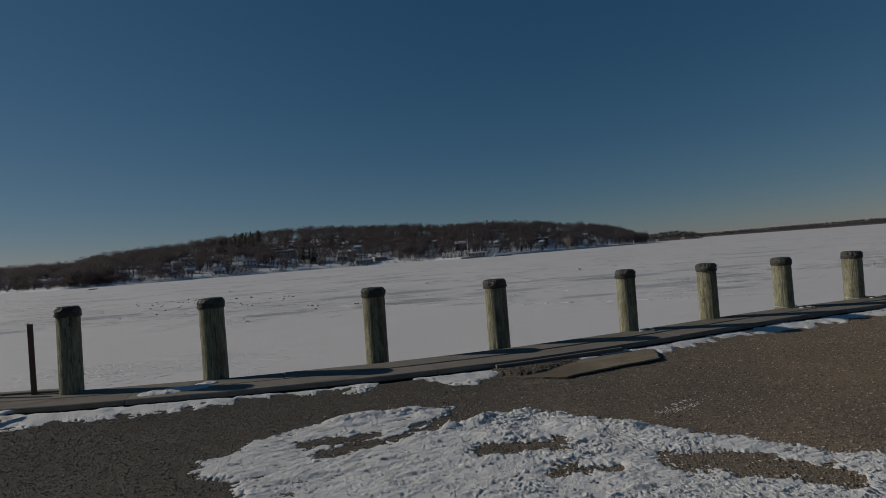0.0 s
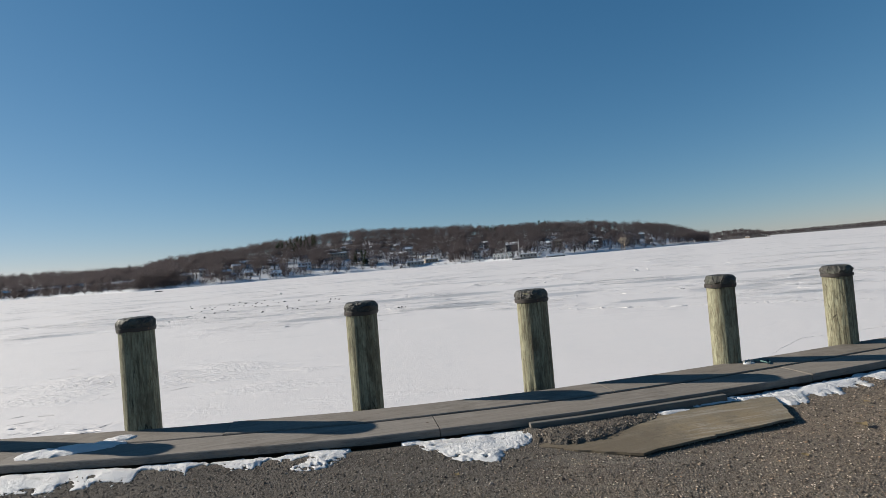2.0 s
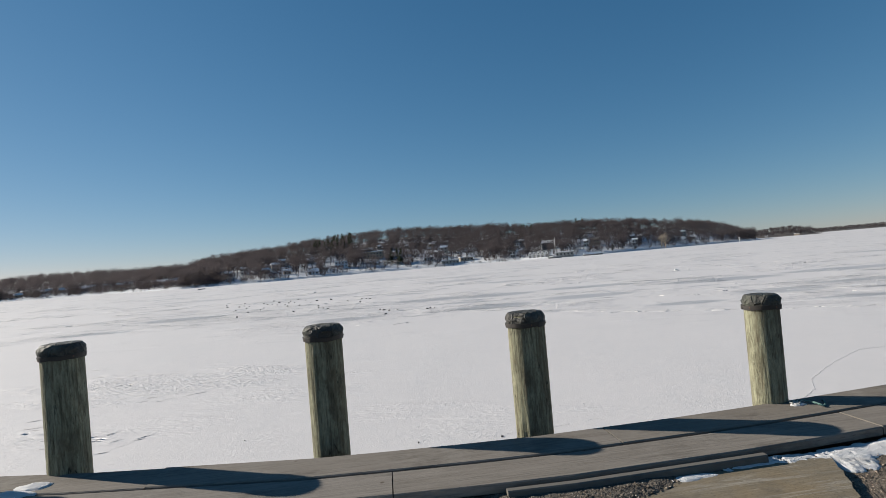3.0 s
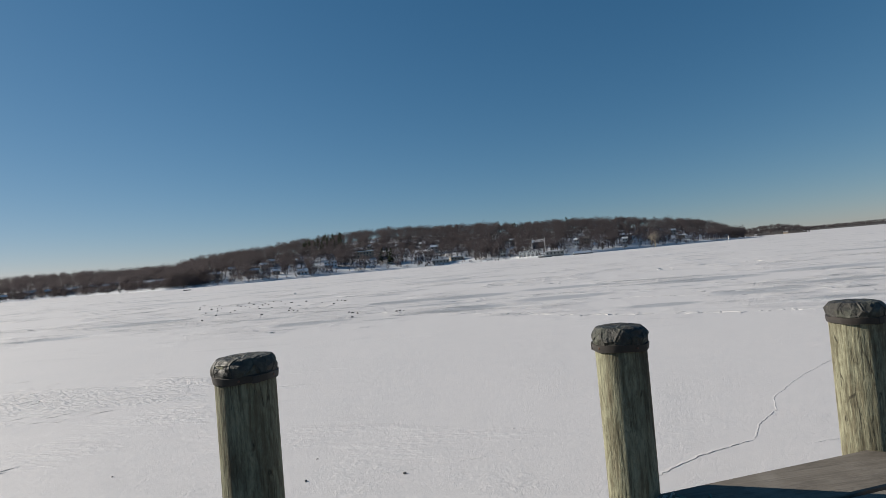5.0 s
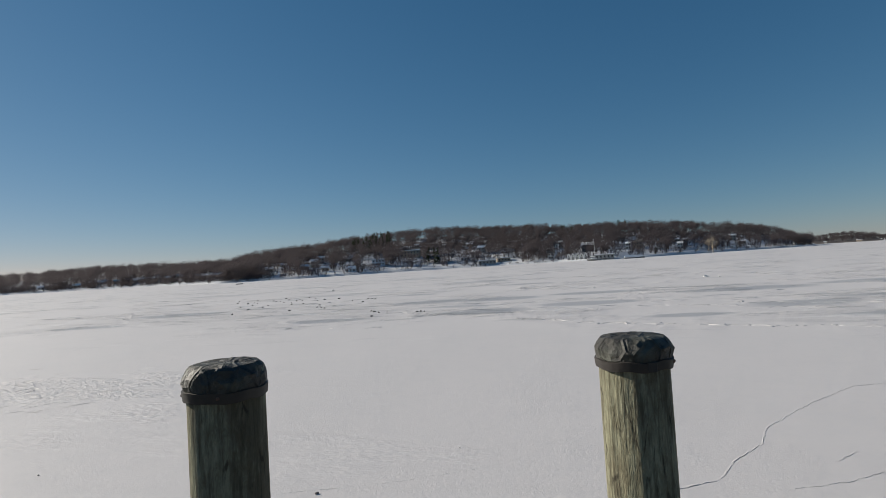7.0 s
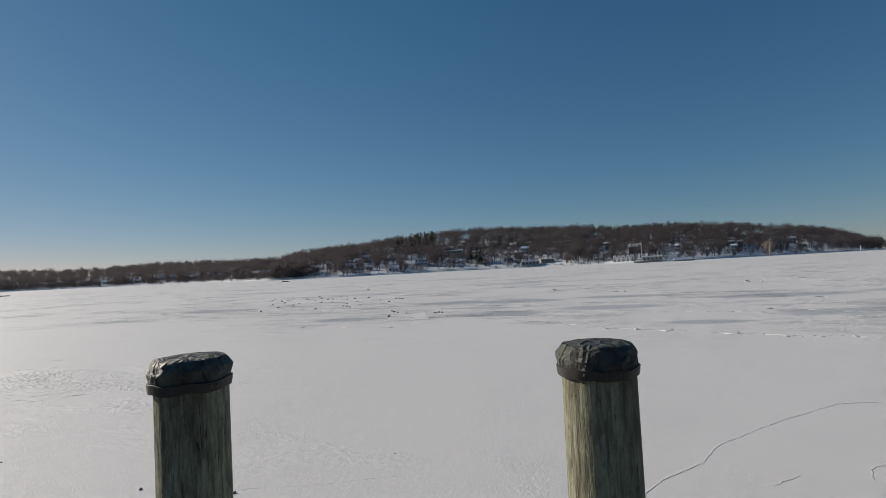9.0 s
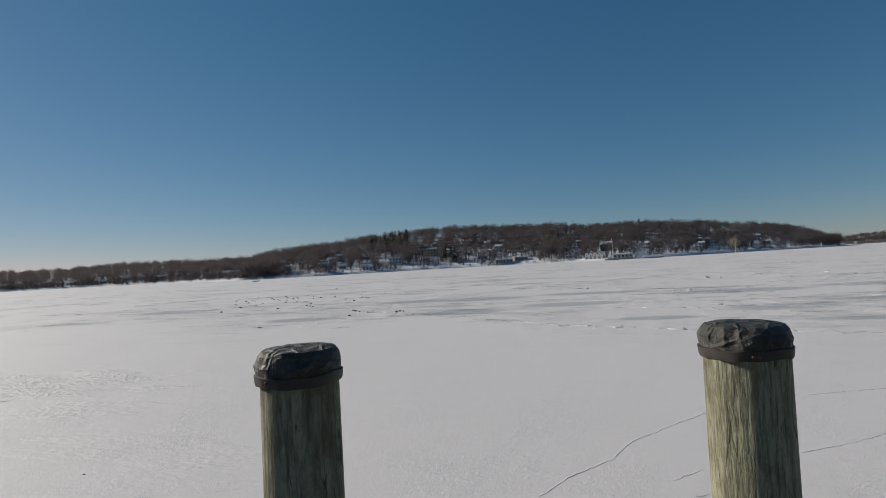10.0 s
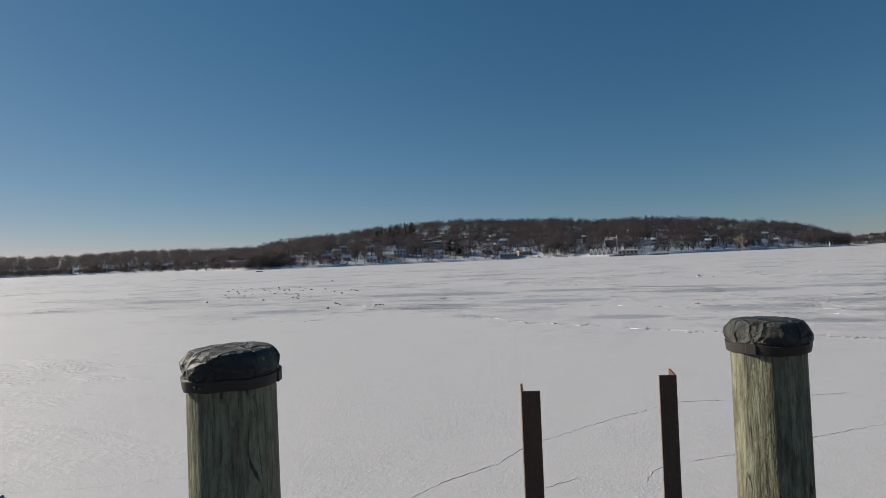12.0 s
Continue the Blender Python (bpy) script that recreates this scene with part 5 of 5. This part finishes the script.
def build_edge_snow():
    us, ts = np.arange(-9.5, 9.0, 0.0135), np.arange(0.02, 0.84, 0.0135)
    wide = [(-10, 0.5), (-6.4, 0.46), (-5.0, 0.36), (-4.0, 0.28), (-3.3, 0.14), (-2.6, 0.2), (-1.9, 0.10), (-1.55, 0.22), (-1.1, 0.42), (-0.75, 0.28), (-0.5, 0.02), (0.7, 0.0), (0.95, 0.16), (1.4, 0.2), (1.9, 0.3), (2.5, 0.24), (4, 0.3), (6, 0.34), (9, 0.34)]
    n1, n2, n3, n4 = field(us, ts, 2.4, 11), field(us, ts, 7.0, 12), field(us, ts, 22, 13), field(us, ts, 55, 14)
    W = np.array([curve(wide, u) for u in us])[:, None]
    m = W - ts[None, :] + 0.15 * n1 + 0.17 * n2 + 0.07 * n3 + 0.03 * n4
    gap = np.clip(n1[:, :1] * 0.8 + n2[:, :1] * 0.6 - 0.2, 0, 1)
    m = np.where(W < 0.26, m - gap * 0.4, m)
    m = m - np.clip(0.4 * n2 + 0.4 * n3 + 0.25 * n4 - 0.24, 0, 1) * 0.6
    m = np.minimum(m, (ts[None, :] - 0.02) + 0.06 * n2 + 0.03 * n3)
    h = 0.002 + np.clip(m / 0.12, 0, 1) * (0.008 + 0.010 * n1 + 0.012 * n2 + 0.004 * (1 - np.abs(n3)) ** 3 + 0.003 * (1 - np.abs(n4)) ** 3) - np.where(m < 0, 0.05, 0)
    sheet("snow_strip", us, ts, h, m, "melting strip of old snow along the bulkhead's foot", OLDSNOW, lambda u, t: at(u, sea_edge(u) - CAP_W - t), ground_h)


def build_heap(name, u, v, a, b, hh, z0, seed, label):
    us, vs = np.arange(-a * 1.3, a * 1.3, 0.02), np.arange(-b * 1.3, b * 1.3, 0.02)
    n = field(us + u, vs + v, 6, seed)
    n2 = field(us + u, vs + v, 17, seed)
    m = 1 - np.hypot(us[:, None] / a, vs[None, :] / b) + 0.4 * n + 0.12 * n2
    h = z0 + np.where(m > 0, hh * np.sqrt(np.clip(m, 0, 1)) * (1 + 0.3 * n2), -0.01)
    sheet(name, us + u, vs + v, h, m, label, SNOW, at)


build_heap("snow_heap", 0.622, -1.329, 0.18, 0.05, 0.016, 0.040, 61, "thin remnant of snow on the plywood's edge")
build_heap("snow_heap", 1.058, -1.234, 0.24, 0.07, 0.02, 0.038, 62, "thin remnant of snow on the plywood's edge")
PATCH_GRID = build_patch()
build_edge_snow()
build_heap("snow_heap", -4.69, -0.327, 0.42, 0.13, 0.03, CAP_Z + 0.004, 3, "small heap of snow on the cap planks")
build_heap("snow_heap", -4.348, -0.147, 0.16, 0.08, 0.02, CAP_Z + 0.004, 5, "small heap of snow beside a piling")
build_heap("snow_heap", -7.04, -0.336, 0.5, 0.16, 0.03, CAP_Z + 0.004, 7, "thin snow lying on the cap planks")


# ---- boards on the ground ----
GHEAP = [(-1.007, -1.121), (-0.777, -1.357), (-0.638, -1.555), (-0.464, -1.65), (-0.253, -1.678), (-0.065, -1.64), (0.081, -1.536), (0.298, -1.461), (0.484, -1.385), (0.578, -1.234), (0.552, -1.102)]


def build_gravel_heap():
    us, vs = np.arange(-1.3, 1.2, 0.025), np.arange(-1.95, -1.1, 0.025)
    U, V = np.meshgrid(us, vs, indexing="ij")
    n = field(us, vs, 7, 31)
    n2 = field(us, vs, 24, 32)
    m = inside(U, V, GHEAP) + 0.05 * n + 0.03 * n2
    h = np.where(m > 0, 0.035 + 0.025 * np.clip(m / 0.12, 0, 1) + 0.008 * n2, 0.0)
    sheet("gravel_heap", us, vs, h, m, "loose gravel pushed over the plywood's edge", GRAVEL, at)


build_gravel_heap()


def build_plywood():
    sheet_ob = tagged(new("plywood_sheet"), "weathered plywood sheet half buried in gravel", "plywood")
    c = at(0.4, -1.6)
    inv = (Matrix.Translation(c) @ Matrix.Rotation(TURN, 4, "Z")).inverted()
    outline = [(-0.979, -1.31), (-0.749, -1.536), (-0.499, -1.782), (-0.118, -2.047), (0.529, -1.976), (0.548, -1.947), (0.649, -1.957), (1.344, -1.858), (1.512, -1.574), (1.661, -1.3), (1.516, -1.187), (1.098, -1.234), (0.65, -1.291), (0.003, -1.357), (-0.497, -1.357)]
    fray = random.Random(4)
    outline = [(a[0] + (c[0] - a[0]) * s + fray.uniform(-0.012, 0.012), a[1] + (c[1] - a[1]) * s + fray.uniform(-0.012, 0.012)) for a, c in zip(outline, outline[1:] + outline[:1]) for s in (0, 0.2, 0.4, 0.6, 0.8)]
    bm = bmesh.new()
    zs = lambda u: 0.036 + 0.006 * math.sin(u * 2.0) - 0.03 * min(1.0, max(0.0, (0.1 - u) / 0.9))
    top = [bm.verts.new(inv @ at(u, v, zs(u))) for u, v in outline]
    low = [bm.verts.new(inv @ at(u, v, zs(u) - 0.019)) for u, v in outline]
    bm.faces.new(top)
    bm.faces.new(low[::-1])
    for i in range(len(top)):
        j = (i + 1) % len(top)
        bm.faces.new((top[i], low[i], low[j], top[j]))
    bmesh.ops.recalc_face_normals(bm, faces=bm.faces[:])
    bmesh.ops.triangulate(bm, faces=bm.faces[:])
    part("panel", bm, PLY, sheet_ob)
    sheet_ob.matrix_world = inv.inverted()


build_plywood()
OLDBOARD = plain("wet_board", (0.155, 0.143, 0.125), 0.85, 0, 0.4, 12)
board = strip("edge_board", -0.7, 1.2, -CAP_W - 0.09, -CAP_W - 0.03, 0.0, 0.10, OLDBOARD, None, 0.4)
tagged(board, "loose grey timber lying against the bulkhead cap", "timber board")
board = strip("short_board", -7.2, -6.02, -0.05, 0.06, CAP_Z + 0.002, CAP_Z + 0.03, PLANK, None, 0.4)
tagged(board, "short grey board lying on the cap planks", "timber board")


def build_angle(u, v, top, flip, turn=0.0):
    post = new("steel_post")
    leg, th = 0.066, 0.008
    sx = -1 if flip else 1
    outline = [(0, 0), (leg, 0), (leg, th), (th, th), (th, leg), (0, leg)]
    bm = bmesh.new()
    low, high = ICE_Z - 0.3, top
    a = [bm.verts.new((sx * x, y, low)) for x, y in outline]
    b = [bm.verts.new((sx * x, y, high + (0.012 if k in (4, 5) else 0.0))) for k, (x, y) in enumerate(outline)]
    for k in range(6):
        bm.faces.new((a[k], a[(k + 1) % 6], b[(k + 1) % 6], b[k]))
    bm.faces.new(a[::-1])
    bm.faces.new(b)
    bmesh.ops.recalc_face_normals(bm, faces=bm.faces[:])
    post.data = None
    ob = part("angle_bar", bm, RUST, post)
    p = at(u, v)
    post.matrix_world = Matrix.Translation((p.x, p.y, 0)) @ Matrix.Rotation(TURN + turn, 4, "Z")
    tagged(post, "rusty steel angle bar standing upright beside the bulkhead", "steel post", "steel posts")


build_angle(8.605, 0.02, 0.878, False, radians(-4))
build_angle(9.245, 0.237, 0.866, True, radians(-3))
build_angle(-6.62, 0.62, 1.06, False, radians(10))
build_angle(-7.3, 0.8, 0.62, False, radians(6))


# ---- rope round some pilings ----
ROPE = plain("mooring_rope", (0.46, 0.46, 0.43), 0.9, 0, 0.45, 40)
GREENROPE = plain("green_rope", (0.12, 0.22, 0.20), 0.85, 0, 0.4, 40)


def rope(bm, pts, r):
    sides = 7
    loops = []
    for i, p in enumerate(pts):
        d = (pts[min(i + 1, len(pts) - 1)] - pts[max(i - 1, 0)]).normalized()
        s = d.cross(Vector((0, 0, 1)))
        s = s.normalized() if s.length > 1e-4 else Vector((1, 0, 0))
        q = s.cross(d)
        loops.append([bm.verts.new(p + (s * math.cos(2 * math.pi * k / sides + i * 0.7) + q * math.sin(2 * math.pi * k / sides + i * 0.7)) * r * (1 + 0.18 * math.cos(3 * (2 * math.pi * k / sides)))) for k in range(sides)])
    for a, b in zip(loops, loops[1:]):
        for k in range(sides):
            bm.faces.new((a[k], a[(k + 1) % sides], b[(k + 1) % sides], b[k]))


def build_rope(index, seed, green):
    u, v = PILES[index][:2]
    rr2 = random.Random(seed)
    coil = tagged(new("mooring_rope"), "frayed mooring rope tied round a piling's foot", "rope", "ropes on the pilings")
    bm = bmesh.new()
    pts = []
    for k in range(34):
        a = radians(-200 + k * 13)
        pts.append(at(u + (PILES[index][3] + 0.006) * math.cos(a), v + (PILES[index][3] + 0.006) * math.sin(a), CAP_Z + 0.02 + 0.012 * math.sin(a * 2 + seed)))
    if index == 4:
        bm.free()
    else:
        rope(bm, pts, 0.008)
        part("loop", bm, ROPE, coil)
    bm = bmesh.new()
    u0, v0 = u + 0.16, v - 0.17
    pts = [at(u0 + 0.18 * s + 0.03 * math.sin(7 * s + seed), v0 - 0.16 * math.sin(s * 3.4) - 0.06 * s, CAP_Z + 0.014 + 0.012 * max(0, 1 - 4 * s) + 0.015 * max(0, math.sin(s * 5))) for s in np.linspace(0, 1, 26)]
    rope(bm, pts, 0.008)
    part("tail", bm, GREENROPE if green else ROPE, coil)
    bm = bmesh.new()
    for k in range(16):
        a = rr2.uniform(0, 6.28)
        p = at(u0 - 0.05 + rr2.uniform(-0.05, 0.05), v0 - 0.01 + rr2.uniform(-0.04, 0.04), CAP_Z + 0.01)
        pts = [p + Vector((math.cos(a) * 0.05 * s, math.sin(a) * 0.05 * s, 0.018 * math.sin(s * 2.6))) for s in (0, 0.5, 1.0)]
        rope(bm, pts, 0.004)
    part("knot", bm, ROPE, coil, "pale frayed knot")


for k, (i, du, dv) in enumerate(((4, 0.10, -0.22), (6, 0.1, -0.24), (7, 0.12, -0.25))):
    build_heap("snow_heap", PILES[i][0] + du, PILES[i][1] + dv, 0.07, 0.035, 0.02, CAP_Z + 0.005, 50 + k, "handful of icy snow beside a piling's foot")
build_rope(4, 1, True)
build_rope(6, 2, False)
build_rope(7, 3, False)


# ---- loose stones of the yard ----
def build_stones():
    g = np.random.default_rng(7)
    n = 140000
    u = g.uniform(-8, 7.5, n)
    t = g.uniform(0.03, 1, n) ** 1.0 * 4.6
    size = 0.0026 + 0.0062 * g.random(n) ** 3
    big = g.random(n) < 0.012
    size[big] *= 2.0
    octa = np.array([(1, 0, 0), (0, 1, 0), (-1, 0, 0), (0, -1, 0), (0, 0, 0.75), (0, 0, -0.6)], float)
    tri = np.array([(0, 1, 4), (1, 2, 4), (2, 3, 4), (3, 0, 4), (1, 0, 5), (2, 1, 5), (3, 2, 5), (0, 3, 5)])
    edge = np.array([sea_edge(a) for a in u]) - CAP_W - t
    over = inside(u, edge, GHEAP)
    size = np.where(over > -0.02, size * 1.25, size)
    x = LINE0.x + u * math.cos(TURN) - edge * math.sin(TURN)
    y = LINE0.y + u * math.sin(TURN) + edge * math.cos(TURN)
    jit = 1 + 0.45 * g.uniform(-1, 1, (n, 6, 3))
    ang = g.uniform(0, 6.28, n)
    v = octa[None] * jit * (size[:, None, None] * np.stack([1 + 0.6 * g.random(n), np.ones(n), 0.8 + 0.3 * g.random(n)], 1)[:, None, :])
    c, s = np.cos(ang)[:, None], np.sin(ang)[:, None]
    vx, vy = v[:, :, 0] * c - v[:, :, 1] * s, v[:, :, 0] * s + v[:, :, 1] * c
    out = np.stack([vx + x[:, None], vy + y[:, None], v[:, :, 2] + 0.004], 2)
    ground = np.array([ground_h(a, b) for a, b in zip(u, t)])
    ground = np.where(over > 0, 0.04 + 0.025 * np.clip(over / 0.12, 0, 1), ground)
    out[:, :, 2] += ground[:, None]
    f = (tri[None] + (np.arange(n) * 6)[:, None, None]).reshape(-1, 3)
    tagged(bulk("gravel_stones", out.reshape(-1, 3), f, STONE), "loose grey and brown gravel stones on the yard", "gravel", kind="stuff")


build_stones()


def build_crumbs():
    """Broken plates and crumbs of snow crust strewn over the patch."""
    us, vs, m, h = PATCH_GRID
    g = np.random.default_rng(12)
    U, V = np.meshgrid(us, vs, indexing="ij")
    broken = 0.04 + np.exp(-(np.clip(-1.6 - U, 0, 9) / 0.5) ** 2) * np.clip(0.1 + 1.4 * field(us, vs, 2.2, 41), 0.04, 1)
    weight = np.where(m > -0.04, broken * np.where(m > 0, 1, 0.35), 0)
    smear = np.hypot((U - 0.2 - 0.2 * (V + 3.58)) / 0.42, (V + 3.58 - 0.16 * (U - 0.2)) / 0.09)
    weight = weight + np.where(smear < 1, 1.0 * (1 - smear), 0)
    flat = weight.ravel()
    count = 6000
    pick = g.choice(len(flat), count, replace=False, p=flat / flat.sum())
    iu, iv = pick // len(vs), pick % len(vs)
    plate = np.array([(-1, -0.6, 0), (1, -0.45, 0), (0.8, 0.55, 0), (-0.7, 0.6, 0), (-0.8, -0.45, 1), (0.85, -0.3, 1), (0.6, 0.4, 1), (-0.55, 0.45, 1)], float)
    quads = [(4, 5, 6, 7), (0, 1, 5, 4), (1, 2, 6, 5), (2, 3, 7, 6), (3, 0, 4, 7)]
    tri = np.array([t for q in quads for t in ((q[0], q[1], q[2]), (q[0], q[2], q[3]))])
    verts = np.empty((count, 8, 3))
    for k in range(count):
        u, v = us[iu[k]], vs[iv[k]]
        p = at(u, v, max(h[iu[k], iv[k]], 0.0) + ground_h(u, sea_edge(u) - CAP_W - v) - 0.002)
        s = 0.004 + 0.024 * g.random() ** 3
        if smear[iu[k], iv[k]] < 1 or m[iu[k], iv[k]] < 0:
            s = 0.004 + 0.010 * g.random() ** 2
        o = plate * (1 + 0.35 * g.uniform(-1, 1, (8, 3))) * np.array([s * 1.4, s, 0.10 * s + 0.003])
        turn = np.array(Euler((g.normal(0, 0.16), g.normal(0, 0.16), g.uniform(0, 6.28))).to_matrix())
        verts[k] = o @ turn.T + np.array(p)
    f = (tri[None] + (np.arange(count) * 8)[:, None, None]).reshape(-1, 3)
    tagged(bulk("snow_crumbs", verts.reshape(-1, 3), f, OLDSNOW), "broken plates and crumbs of snow crust on gravel", "snow", kind="stuff")


build_crumbs()


# ---- dry weeds and a leaf ----
STRAW = make_twigs("dry_straw", (0.20, 0.15, 0.08), (0.38, 0.30, 0.17))


def build_weed(u, t, height, seed):
    rr2 = random.Random(seed)
    p = at(u, sea_edge(u) - CAP_W - t, 0.0)
    bm = bmesh.new()
    for k in range(22):
        a = rr2.uniform(0, 6.28)
        h = height * rr2.uniform(0.4, 1.0)
        out = h * rr2.uniform(0.2, 1.1)
        root = Vector((rr2.uniform(-0.03, 0.03), rr2.uniform(-0.03, 0.03), -0.01))
        s = Vector((-math.sin(a), math.cos(a), 0)) * 0.0025
        prev = None
        for j in range(4):
            q = j / 3
            c = root + Vector((math.cos(a) * out * q * q, math.sin(a) * out * q * q, h * q * (1.2 - 0.4 * q)))
            pair = [bm.verts.new(c - s * (1.1 - q)), bm.verts.new(c + s * (1.1 - q))]
            if prev:
                bm.faces.new((prev[0], prev[1], pair[1], pair[0]))
            prev = pair
    ob = tagged(part("dry_weed", bm, STRAW), "small tuft of dry straw-coloured weed in gravel", "weed", "weeds along the bulkhead")
    ob.location = p


for i, (u, t, h) in enumerate([(-2.75, 0.06, 0.07), (-2.35, 0.05, 0.10), (-1.95, 0.09, 0.06), (-0.2, 0.015, 0.05), (0.42, 0.012, 0.06), (0.05, 0.013, 0.04), (-3.1, 0.08, 0.05), (2.6, 0.3, 0.04)]):
    build_weed(u, t, h, 70 + i)


def build_leaf(u, v, size, seed):
    bm = bmesh.new()
    n_ = 9
    edge_pts = []
    for k in range(n_):
        a = 2 * math.pi * k / n_
        r = size * (1.0 if k % 2 else 0.55)
        edge_pts.append(bm.verts.new((math.cos(a) * r * 1.2, math.sin(a) * r, 0.25 * size * math.cos(a) ** 2 + 0.004)))
    mid = bm.verts.new((0, 0, 0.004))
    for k in range(n_):
        bm.faces.new((edge_pts[k], edge_pts[(k + 1) % n_], mid))
    ext = bmesh.ops.extrude_face_region(bm, geom=bm.faces[:])
    for v_ in ext["geom"]:
        if isinstance(v_, bmesh.types.BMVert):
            v_.co.z += 0.0012
    bmesh.ops.recalc_face_normals(bm, faces=bm.faces[:])
    ob = tagged(part("dead_leaf", bm, STRAW), "curled brown dead leaf lying on the gravel", "leaf", "dead leaves")
    ob.matrix_world = Matrix.Translation(at(u, v, 0.014)) @ Matrix.Rotation(seed * 1.3, 4, "Z")


for i, (u, v, s) in enumerate([(1.686, -2.132, 0.05), (2.218, -1.706, 0.03), (0.85, -2.462, 0.03), (-1.474, -1.895, 0.025), (1.966, -2.841, 0.03)]):
    build_leaf(u, v, s, i)
